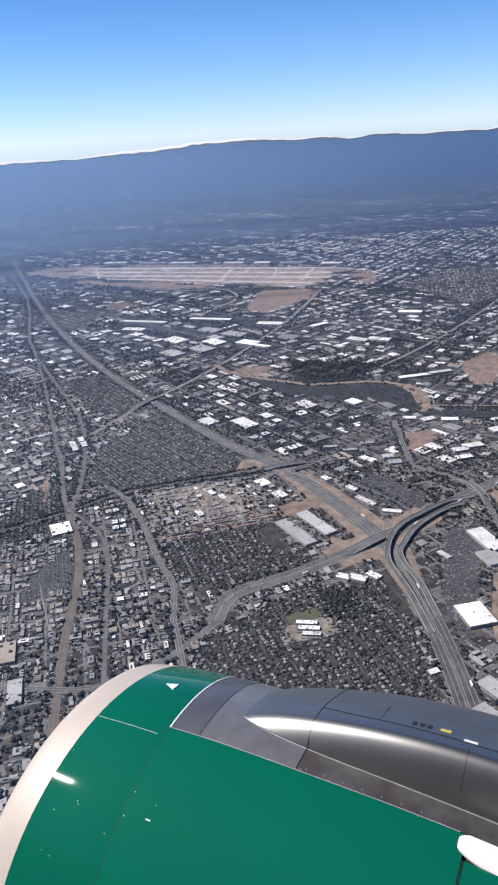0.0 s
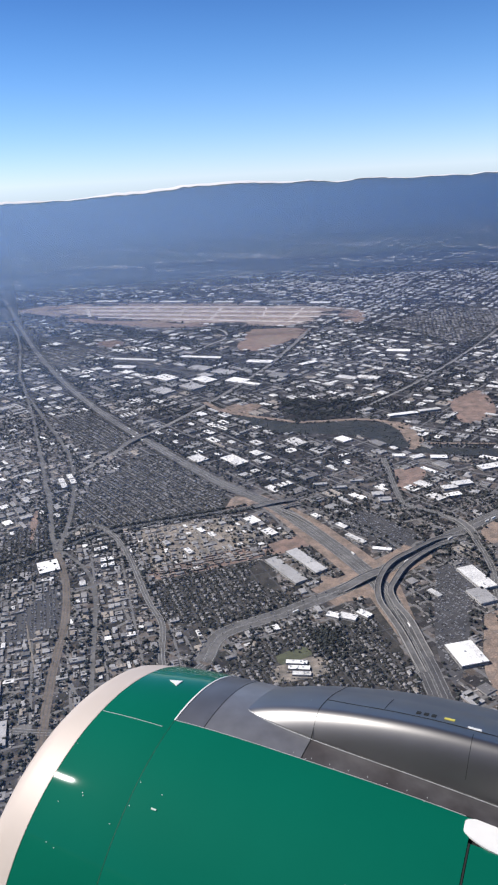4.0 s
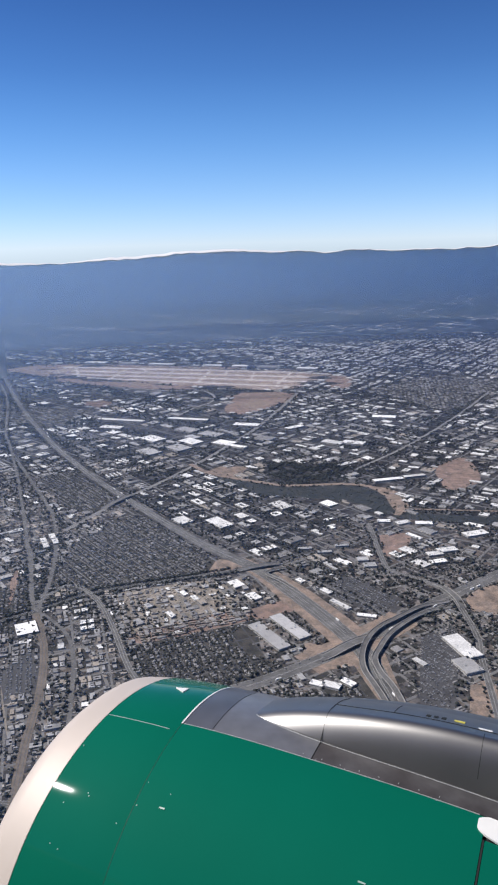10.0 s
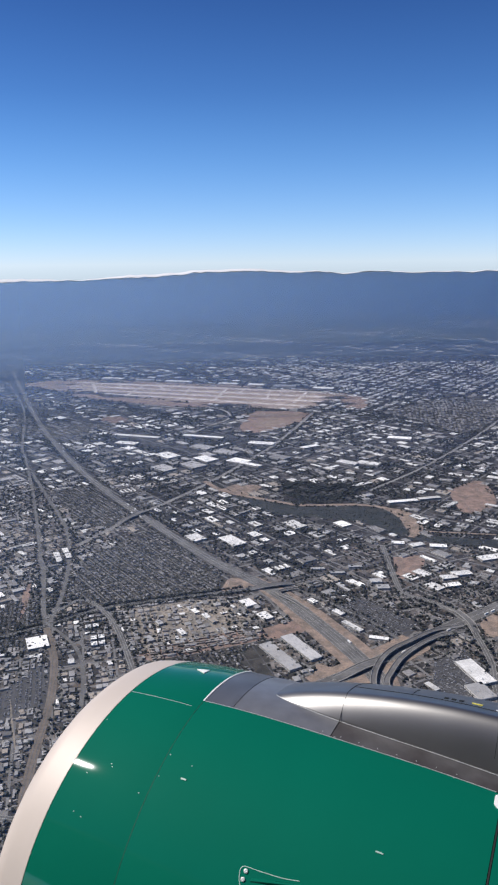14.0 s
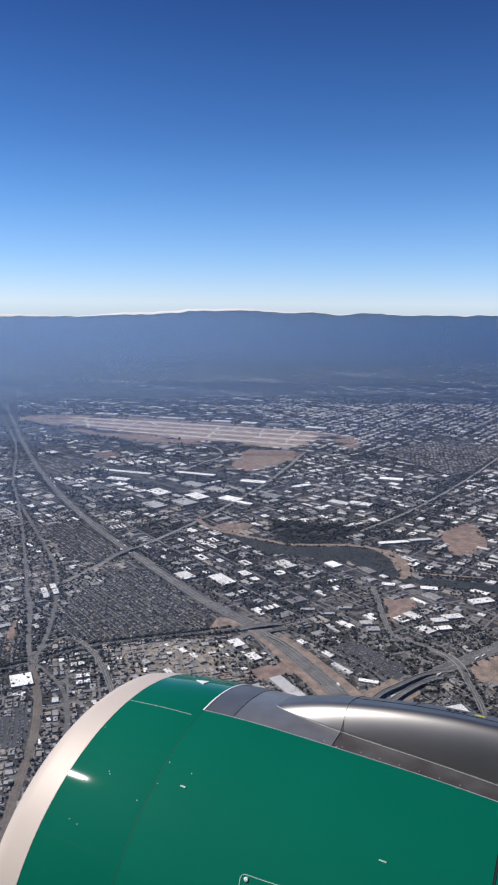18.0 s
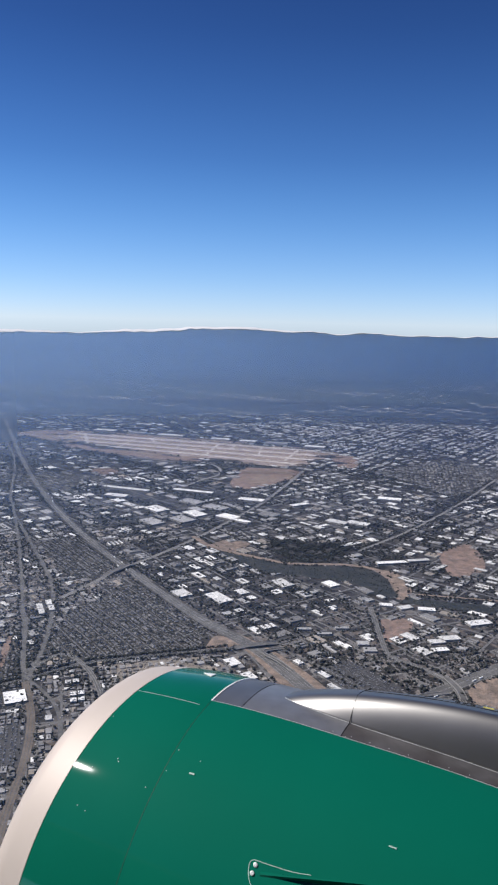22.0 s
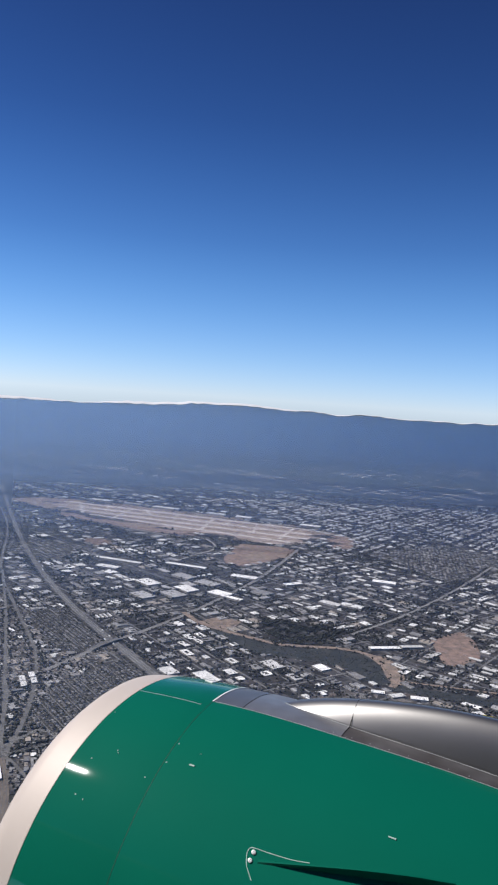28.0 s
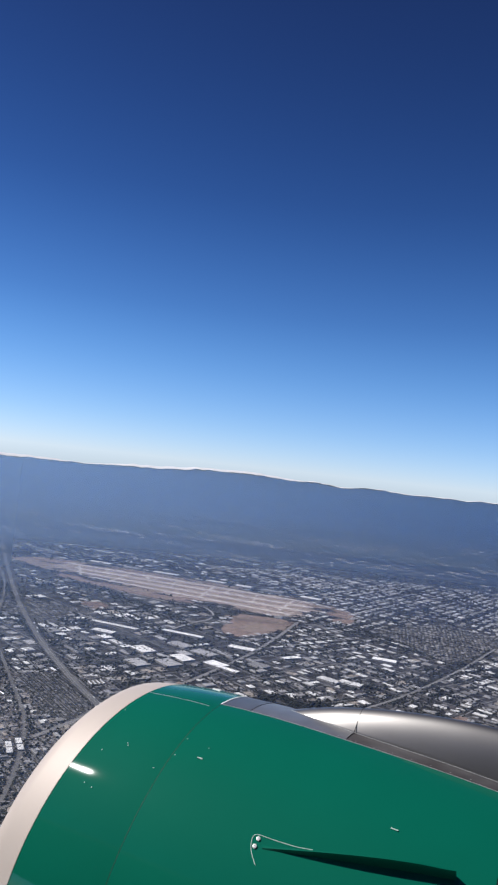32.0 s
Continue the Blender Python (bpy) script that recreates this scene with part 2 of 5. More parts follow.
FIELDS = [
    ("field", "bare pinkish-brown soil field beside the creek", M_BROWN, [(172, 724), (204, 725), (188, 681), (166, 671)]),
    ("field", "dry tan ground beside the freeway overpass", M_TAN, [(-7, 658), (3, 683), (22, 666), (-1, 646)]),
    ("field", "bare brown building lot beside the warehouses", M_BROWN, [(28, 576), (59, 589), (63, 569), (31, 557)]),
    ("field", "dry tan verge inside the freeway interchange", M_TAN, [(76, 552), (112, 533), (147, 545), (124, 522), (103, 512)]),
    ("field", "dry tan verge below the freeway overpass", M_TAN, [(66, 517), (96, 502), (97, 481), (62, 481)]),
    ("field", "dry tan field beside the creek levee", M_TAN, [(11, 1000), (48, 990), (22, 945), (-12, 968)]),
    ("field", "dry brown field beside the airfield", M_BROWN, [(63, 1525), (150, 1512), (177, 1466), (116, 1378), (54, 1322), (27, 1374)]),
    ("yard", "pale dusty storage yard of an industrial plant", M_SAND, [(-91, 620), (-3, 634), (14, 578), (-71, 546)]),
    ("yard", "brown trailer yard in rows", M_BROWN, [(-71, 545), (8, 573), (25, 557), (-63, 529)]),
    ("sports_field", "green turf of a school field", M_GRASS, [(22, 417), (41, 426), (46, 416), (26, 407)]),
    ("school_yard", "pale dirt yard of a school", M_SAND, [(18, 405), (50, 414), (54, 396), (19, 390)]),
    ("field", "dirt lot ringed by a curved road", M_BROWN, [(-194, 659), (-193, 691), (-184, 636), (-183, 606)]),
    ("quarry", "pale sand and gravel pit", M_SAND, [(-150, 455), (-158, 484), (-138, 424), (-131, 402)]),
    ("field", "reddish building site of bare soil", M_BROWN, [(296, 950), (354, 991), (341, 891), (290, 857)]),
    ("field", "tan dry basin beside a wooded creek", M_TAN, [(172, 447), (190, 445), (160, 340), (151, 382)]),
    ("field", "dry brown field at the end of the airfield", M_BROWN, [(268, 1685), (315, 1663), (297, 1545), (245, 1560)]),
    ("field", "dry brown margin along the airfield", M_BROWN, [(-355, 1795), (-200, 1700), (-70, 1625), (-30, 1590), (-110, 1600), (-240, 1672), (-365, 1760)]),
    ("field", "pale tan apron at the end of the airfield", M_TAN, [(-530, 1950), (-450, 2010), (-418, 1960), (-400, 1890), (-350, 1800), (-430, 1850), (-480, 1900)]),
    ("field", "dry tan strip behind the airfield", M_TAN, [(-330, 2005), (-180, 1945), (-20, 1885), (90, 1842), (60, 1832), (-80, 1882), (-250, 1948)]),
    ("field", "oval of bare brown soil", M_BROWN, [(-261, 1480), (-220, 1499), (-187, 1457), (-216, 1431)]),
    ("field", "broad tan bank of the levee at the river bend", M_TAN, [(194, 888), (224, 866), (226, 806), (209, 782), (206, 812), (206, 848)]),
    ("field", "tan levee land beside the freeway", M_TAN, [(213, 574), (229, 590), (260, 597), (240, 546), (212, 550)]),
]
AIRFIELD = [(-405, 1900), (-425, 1985), (-366, 2000), (-261, 1945), (-69, 1874), (64, 1817), (195, 1775), (262, 1690), (230, 1595), (136, 1545), (-12, 1605), (-186, 1712), (-345, 1810)]
RIVER = [(-31, 1014), (0, 962), (60, 916), (97, 895), (164, 892), (195, 876), (213, 845), (209, 800), (195, 784), (179, 797), (161, 833), (112, 852), (56, 874), (12, 931)]
CHANNEL = [(206, 797), (231, 782), (266, 772), (330, 760), (380, 745), (370, 722), (320, 735), (257, 753), (223, 765), (201, 776)]
PARKS = [[(-165, 492), (-143, 530), (-131, 472), (-165, 455)], [(157, 515), (189, 524), (135, 381), (129, 416)], [(88, 605), (135, 555), (158, 577), (122, 629)]]
WOOD = [(74, 1013), (179, 986), (175, 916), (84, 900)]
HOMES = [
    [(-147, 745), (-81, 838), (-7, 698), (-13, 653), (-116, 629), (-154, 660)],
    [(-68, 526), (19, 549), (35, 496), (61, 477), (-17, 455), (-56, 472)],
    [(-38, 388), (15, 434), (55, 451), (90, 458), (105, 442), (103, 218), (60, 180), (-10, 180), (-25, 327)],
    [(-237, 981), (-176, 1017), (-125, 885), (-148, 837), (-183, 871)],
    [(330, 1500), (520, 1650), (640, 1500), (420, 1280)],
    [(-420, 1500), (-240, 1420), (-260, 1280), (-400, 1350)],
    [(-200, 640), (-170, 640), (-165, 560), (-230, 520)],
]


def flat_patch(name, label, material, poly, z=0.05, category="field"):
    c = [sum(p[k] for p in poly) / len(poly) for k in (0, 1)]
    line = smooth_line(poly + poly[:1], 8)
    verts = [(c[0], c[1], z)] + [(p.x, p.y, z) for p in line]
    faces = [(0, i, i + 1) for i in range(1, len(verts) - 1)]
    me = bpy.data.meshes.new(name)
    bm = bmesh.new()
    vs = [bm.verts.new(v) for v in verts[1:-1]]
    f = bm.faces.new(vs)
    f.normal_update()
    if f.normal.z < 0:
        f.normal_flip()
    bmesh.ops.triangulate(bm, faces=bm.faces[:])
    bm.to_mesh(me)
    bm.free()
    me.materials.append(material)
    return tagged(new(name, me), label, category, kind="structure")


for i, (name, label, material, poly) in enumerate(FIELDS):
    flat_patch(name, label, material, poly, 0.03 + 0.004 * i)
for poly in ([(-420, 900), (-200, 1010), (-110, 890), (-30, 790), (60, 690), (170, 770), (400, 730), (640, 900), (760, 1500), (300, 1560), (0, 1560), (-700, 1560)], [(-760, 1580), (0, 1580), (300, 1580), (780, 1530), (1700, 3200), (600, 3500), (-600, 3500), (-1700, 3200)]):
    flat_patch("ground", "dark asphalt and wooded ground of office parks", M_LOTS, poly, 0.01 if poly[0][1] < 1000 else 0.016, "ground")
for i, poly in enumerate(HOMES):
    flat_patch("ground", "dark garden ground and lawns between houses", M_GARDEN, poly, 0.017 + 0.001 * i, "ground")
flat_patch("airfield", "dry tan airfield beside the runways", M_DRYGRASS, AIRFIELD)
edge_rng = random.Random(5)
for i in range(44):
    k = edge_rng.randrange(len(AIRFIELD))
    (ax, ay), (bx, by), q = AIRFIELD[k], AIRFIELD[(k + 1) % len(AIRFIELD)], edge_rng.random()
    cx, cy, rad = ax + (bx - ax) * q, ay + (by - ay) * q, edge_rng.uniform(9, 30)
    if i % 3 == 0:
        cx, cy = 60 + 100 * edge_rng.random(), 1370 + 130 * edge_rng.random()
        rad *= 0.7
    around = [(cx + rad * edge_rng.uniform(0.6, 1.5) * 1.7 * math.cos(b), cy + rad * edge_rng.uniform(0.5, 1.3) * math.sin(b) - 0.35 * rad * math.cos(b)) for b in (j * math.pi / 5 for j in range(10))]
    flat_patch("field", "ragged patch of dry scrub at the airfield's edge", M_TAN if i % 3 == 0 else (M_BROWN, M_LOTS, M_TAN, M_LOTS)[i % 4], around, 0.100 + 0.0004 * i)
flat_patch("river", "dark marshy river basin between tan levees", M_MARSH, RIVER, 0.06, "river")
flat_patch("river", "dark marshy flood channel", M_MARSH, CHANNEL, 0.06, "river")
for poly in PARKS:
    flat_patch("car_park", "grey asphalt car park with painted rows", M_ASPHALT, poly, 0.05, "car park")
# dark sheet: the shade below the trees is put into the ground's colour
flat_patch("woodland_floor", "dark ground sheet below a block of trees, their shade put into its colour", M_LOTS, WOOD, 0.04, "ground")

# ---- roads ----
FREEWAY = [(-620, 2200), (-388, 1514), (-262, 1189), (-169, 991), (-97, 862), (-48, 779), (-11, 720), (21, 679), (44, 647), (65, 605), (87, 556), (101, 521), (109, 496), (112, 462), (115, 428), (117, 384), (116, 326), (110, 244), (98, 150), (85, 60)]
CROSSWAY = [(-26, 417), (-13, 447), (30, 467), (63, 485), (99, 507), (127, 527), (152, 547), (186, 570), (222, 594), (257, 617), (330, 665), (420, 720)]
ROADS = [
    ("freeway", 15, FREEWAY, M_PAVE, "wide grey freeway with lane lines"),
    ("freeway", 13, CROSSWAY, M_PAVE, "grey freeway crossing the main one on an overpass"),
    ("road", 5.0, [(168, 759), (161, 658), (164, 635), (186, 615), (202, 582), (203, 551), (200, 510), (192, 479), (175, 400), (150, 330)], M_PAVE, "grey road over the freeway along the creek"),
    ("road", 4.7, [(43, 660), (1, 651), (-56, 638), (-117, 621), (-158, 592), (-230, 555), (-330, 520)], M_ASPHALT, "dark tree-lined expressway"),
    ("road", 4.7, [(-162, 605), (-139, 640), (-119, 628), (-100, 595), (-86, 555), (-69, 499), (-56, 464), (-54, 426), (-48, 392), (-43, 364), (-35, 334), (-20, 325), (35, 331)], M_PAVE, "grey expressway between workshops and houses"),
    ("road", 5.0, [(-26, 414), (-49, 389), (-70, 372), (-107, 359), (-180, 372)], M_PAVE, "grey road with a wide bend"),
    ("railway", 6, [(-156, 588), (-143, 551), (-136, 527), (-128, 477), (-124, 406), (-115, 324), (-105, 283), (-90, 200)], M_RAIL, "brown gravel railway corridor"),
    ("road", 3.2, [(-160, 600), (-125, 554), (-110, 506), (-100, 426), (-93, 370), (-85, 300)], M_PAVE, "grey street through an industrial area"),
    ("road", 3.6, [(-330, 1200), (-257, 960), (-186, 702), (-159, 596)], M_PAVE, "grey avenue between warehouses"),
    ("road", 4.0, [(-560, 1950), (-426, 1573), (-337, 1214), (-258, 1007), (-189, 836), (-163, 716), (-156, 650), (-155, 598)], M_PAVE, "grey expressway past warehouses"),
    ("road", 6.5, [(-165, 780), (-140, 825), (-115, 871), (-69, 939), (-12, 1035), (71, 1202), (135, 1369), (180, 1500)], M_DECK, "grey boulevard crossing the freeway"),
    ("road", 3.6, [(43, 660), (83, 685), (140, 701), (166, 726)], M_ASPHALT, "dark road from the overpass to the creek"),
    ("road", 2.9, [(65, 652), (99, 611), (124, 578), (138, 552)], M_PAVE, "grey frontage road beside the freeway"),
    ("road", 3.6, [(-198, 747), (-184, 704), (-170, 635), (-160, 600)], M_PAVE, "grey street beside a railway spur"),
    ("road", 5.0, [(193, 957), (296, 1069), (431, 1248), (560, 1440)], M_DECK, "grey boulevard leading to the airfield"),
    ("road", 3.6, [(210, 800), (260, 790), (330, 775), (400, 760)], M_TAN, "tan levee road beside the channel"),
    ("levee", 7.5, [(-31, 1018), (0, 966), (60, 922), (97, 902), (164, 899), (198, 883), (219, 848), (214, 800), (205, 780)], M_TAN, "tan earth levee along the river"),
    ("road", 4.3, [(-900, 2700), (-300, 2450), (300, 2350), (900, 2500)], M_CONCRETE, "pale distant boulevard"),
    ("road", 5.0, [(-700, 3050), (-200, 2850), (500, 2900), (1200, 3100)], M_CONCRETE, "pale distant freeway"),
    ("road", 3.6, [(-30, 1300), (60, 1270), (200, 1230), (420, 1180)], M_ASPHALT, "dark street between office parks"),
    ("road", 4.3, [(-200, 1640), (-82, 1575), (-36, 1577), (-4, 1544), (10, 1489), (2, 1440), (-25, 1400), (-60, 1330)], M_CONCRETE, "pale road with a wide loop beside the airfield"),
    ("road", 2.9, [(-60, 790), (20, 840), (100, 850), (180, 780)], M_ASPHALT, "dark street through an office park"),
]
for verge_line, verge_w in (([(21, 679), (44, 647), (65, 605), (87, 556), (101, 521), (109, 496), (112, 462), (116, 420)], 33), ([(63, 485), (99, 507), (127, 527), (152, 547)], 30)):
    tapered = (lambda y: float(np.interp(y, [422, 460, 520, 600, 676], [15, 22, 33, 31, 17]))) if verge_w > 32 else verge_w
    v, f = ribbon(smooth_line(verge_line), tapered, 0.12 if verge_w > 32 else 0.126)
    tagged(new("verge", mesh_of("verge", v, f, M_TAN)), "dry tan verge beside the freeway", "verge", kind="structure")
    ROADS.append(("verge_keepout", verge_w, verge_line, None, ""))
for i, (name, width, pts, material, label) in enumerate(r for r in ROADS if r[3]):
    narrowing = (lambda y: float(np.interp(y, [640, 850, 1500], [15, 10, 8]))) if pts is FREEWAY else width
    v, f = ribbon(smooth_line(pts), narrowing, 0.14 + i * 0.006)
    tagged(new(name, mesh_of(name, v, f, material)), label, name, kind="structure")
LINES = [(r[2], r[1]) for r in ROADS]
for shift in (-3.9, 3.9):
    v, f = ribbon(smooth_line(FREEWAY[13:]), 6.4, 0.165, shift=shift)
    tagged(new("freeway", mesh_of("freeway", v, f, M_TARMAC)), "dark asphalt carriageway of the wide freeway", "freeway", kind="structure")


def lane_lines(name, pts, shifts, z):
    verts, faces = [], []
    for s in shifts:
        v, f = ribbon(smooth_line(pts), 0.24, z, shift=s)
        faces += [tuple(k + len(verts) for k in q) for q in f]
        verts += v
    tagged(new(name, mesh_of(name, verts, faces, M_LINE)), "pale painted lane lines", "lane marking", kind="structure")


lane_lines("lane_marking", FREEWAY[7:], (-6.9, -4.0, -0.9, 0.9, 4.0, 6.9), 0.32)
lane_lines("lane_marking", FREEWAY[2:8], (-3.6, -0.4, 0.4, 3.6), 0.325)
lane_lines("lane_marking", CROSSWAY, (-5.8, -0.5, 0.5, 5.8), 0.335)


for r in ROADS:
    if r[0] == "road" and r[1] >= 4.5:
        lane_lines("lane_marking", r[2], (-r[1] * 0.44, 0.0, r[1] * 0.44), 0.3)


def runway(x0, y0, x1, y1, w, material, label, z=0.12):
    v, f = ribbon([Vector((x0, y0)), Vector((x1, y1))], w, z)
    tagged(new("runway", mesh_of("runway", v, f, material)), label, "runway", kind="structure")


for x0, y0, x1, y1, w, material, label in (
    (-375, 1962, 240, 1738, 16, M_TAXI, "broad pale airfield taxiway"), (-356, 1930, 237, 1708, 8, M_BROWN, "brown strip of dry grass between the runways"),
    (-345, 1895, 230, 1678, 15, M_TAXI, "long pale airfield runway"), (-338, 1869, 226, 1650, 6, M_BROWN, "brown strip of dry grass between the runways"),
    (-330, 1842, 215, 1622, 15, M_TAXI, "long pale airfield runway"), (-318, 1815, 200, 1597, 8, M_BROWN, "brown strip of dry grass between the runways"),
    (-290, 1783, 175, 1572, 13, M_TAXI, "pale airfield taxiway")):
    runway(x0, y0, x1, y1, w, material, label)
for k, span in ((0.05, 0.95), (0.17, 0.5), (0.28, 1.0), (0.34, 0.45), (0.47, 0.75), (0.62, 1.0), (0.69, 0.4), (0.79, 0.7), (0.93, 0.9)):
    x0, y0 = -375 + 615 * k, 1962 - 224 * k
    runway(x0, y0, x0 + (15 - 85 * k) * span + 26 * math.sin(k * 41), y0 - 163 * span, 5.5 + 2 * math.sin(k * 23), M_TAXI, "short pale taxiway link", 0.3)


# ---- elevated ramps and overpasses ----
def elevated(name, label, pts, width, height, ends=0.25):
    """A concrete bridge deck with parapets and piers along a line."""
    line = smooth_line(pts, 5)

    def rise(k):
        e = min(k, 1 - k) / ends
        e = min(1, e)
        return height * e * e * (3 - 2 * e)

    v, f = ribbon(line, width, 0.35, rise=rise, thick=0.35)
    thing = tagged(new(name), label, "bridge")
    part("deck", mesh_of("deck", v, f, M_DECK), thing)
    for s in (-0.5, 0.5):
        v, f = ribbon(line, 0.3, 0.85, shift=s * (width - 0.3), rise=rise, thick=0.5)
        part("parapet", mesh_of("parapet", v, f, M_CONCRETE), thing)
    v, f = ribbon(line, width * 0.7, 0.37, rise=rise)
    part("carriageway", mesh_of("carriageway", v, f, M_PAVE), thing, "grey worn carriageway")
    n = len(line)
    for i in range(2, n - 2, 3):
        h = rise(i / (n - 1))
        if h > 0.8:
            p = line[i]
            t = (line[i + 1] - line[i - 1]).normalized()
            nx, ny = -t.y, t.x
            w, d = width * 0.3, 0.4
            cs = [(p.x + nx * w * a + t.x * d * b, p.y + ny * w * a + t.y * d * b) for a, b in ((-1, -1), (1, -1), (1, 1), (-1, 1))]
            vv = [(x, y, 0) for x, y in cs] + [(x, y, h) for x, y in cs]
            part("pier", mesh_of("pier", vv, [(0, 1, 5, 4), (1, 2, 6, 5), (2, 3, 7, 6), (3, 0, 4, 7)], M_CONCRETE), thing)
    return thing


elevated("flyover_ramp", "curved pale concrete flyover ramp on piers", [(196, 570), (172, 563), (147, 545), (128, 531), (115, 514), (106, 493), (103, 472), (106, 452), (110, 425), (113, 389)], 4.5, 2.2)
elevated("flyover_ramp", "curved pale concrete flyover ramp on piers", [(198, 562), (173, 553), (151, 537), (133, 519), (121, 500), (114, 486), (114, 468), (119, 445), (122, 404)], 4.5, 1.8)
elevated("road_overpass", "pale concrete overpass across the freeway", [(78, 494), (89, 500), (99, 507), (110, 514), (120, 521)], 9, 1.8, 0.35)
elevated("road_overpass", "pale concrete overpass across the freeway", [(-131, 846), (-123, 859), (-115, 871), (-107, 884), (-99, 897)], 8, 1.8, 0.35)
elevated("road_overpass", "pale concrete overpass across the freeway", [(196, 606), (200, 594), (203, 582), (205, 570), (205, 558)], 6, 1.8, 0.35)
elevated("road_overpass", "pale concrete overpass across the freeway", [(62, 666), (52, 662), (43, 659), (33, 657), (20, 654)], 7, 1.8, 0.35)
elevated("road_overpass", "pale concrete overpass at a tree-lined road", [(70, 655), (56, 650), (46, 642), (58, 625), (70, 608)], 4, 1.5, 0.35)

# ---- the lie of the far hills ----
def RIDGE(a):
    return 219 + 3 * math.sin(a * 7 + 2.0) + 26 * math.exp(-((a + 0.01) / 0.14) ** 2) + 30 * math.exp(-((a + 0.3) / 0.13) ** 2) + (120 if a < 0 else 80) * max(-0.5, min(0.5, a))


def CREST(a):
    return RIDGE(a) + 13.0 * noise.fractal(Vector((a * 22, 7.7, 0)), 0.9, 2.1, 5) + 5.0 * noise.fractal(Vector((a * 90, 2.7, 0)), 0.9, 2.1, 4)


def hill_form(a, k):
    spur = noise.fractal(Vector((a * 9, k * 2.4, 3.0)), 0.8, 2.1, 6)
    return CREST(a) * (k ** 2.4) * (1 + 0.22 * spur * (1 - k) * 2) if k > 0 else -2


def hill_height(x, y):
    k = (math.hypot(x, y) - 2850) / 1700
    return hill_form(math.atan2(x, y), k) if k > 0 else 0.0


# ---- buildings ----
rng = np.random.default_rng(7)
OPEN = [f[3] for f in FIELDS if f[0] != "yard"] + [AIRFIELD, RIVER, CHANNEL, WOOD] + PARKS


def free_mask(x, y, margin=3.0, homes=False):
    ok = np.ones(np.shape(x), bool)
    for poly in OPEN:
        ok &= ~inside(poly, x, y)
    if not homes:
        for poly in HOMES:
            ok &= ~inside(poly, x, y)
    for pts, w in LINES:
        ok &= near_line(pts, x, y) > w / 2 + margin
    return ok


def heading(x, y):
    """The street grid's angle, which differs from quarter to quarter."""
    if y < 640:
        return -78 if x < -40 else (-72 if x < 110 else -62)
    if y < 1050:
        return -57 if x < 230 else -40
    return -50 if y < 1500 else -36


def lots(x0, x1, y0, y1, angle, pu, pv, block_u, block_v, street):
    """Centres of building lots on a turned grid with streets between the blocks."""
    a = radians(angle)
    cx, cy, r = (x0 + x1) / 2, (y0 + y1) / 2, math.hypot(x1 - x0, y1 - y0) / 2
    us, u, k = [], -r, 0
    while u < r:
        us.append(u)
        k += 1
        u += pu + (street if k % block_u == 0 else 0)
    vs, v, k = [], -r, 0
    while v < r:
        vs.append(v)
        k += 1
        v += pv + (street if k % block_v == 0 else 0)
    uu, vv = np.meshgrid(us, vs)
    uu = uu + rng.uniform(-0.08, 0.08, uu.shape) * pu
    vv = vv + rng.uniform(-0.08, 0.08, vv.shape) * pv
    x = cx + uu * math.cos(a) - vv * math.sin(a)
    y = cy + uu * math.sin(a) + vv * math.cos(a)
    m = (x > x0) & (x < x1) & (y >= y0) & (y < y1)
    return x[m], y[m]


QUARTERS = [   # x0, x1, y0, y1, lot length, lot depth, blocks, street, chance, size
    (-420, -40, 150, 640, 7.8, 5.2, 5, 4, 3.2, 0.86, 0.84),
    (-40, 110, 150, 640, 8.0, 5.6, 4, 4, 3.4, 0.78, 0.80),
    (110, 420, 150, 640, 17, 13, 2, 2, 6, 0.62, 0.72),
    (-560, -110, 640, 1050, 17, 9.5, 4, 3, 5, 0.86, 0.80),
    (-110, 230, 640, 1050, 22, 14, 3, 2, 6.0, 0.92, 0.78),
    (230, 620, 640, 1050, 22, 15, 3, 2, 6.0, 0.86, 0.76),
    (-760, 40, 1050, 1500, 29, 18, 3, 2, 7, 0.94, 0.84),
    (40, 800, 1050, 1500, 23, 14, 3, 2, 7, 0.92, 0.78),
    (-1100, 120, 1500, 2200, 34, 24, 4, 2, 12, 0.42, 0.66),
    (120, 1200, 1500, 2250, 22, 14, 5, 2, 8, 0.9, 0.74),
    (-500, 420, 2010, 2200, 30, 24, 4, 2, 10, 0.6, 0.7),
    (-1700, 1800, 2220, 3900, 34, 17, 5, 3, 18, 0.8, 0.8),
]
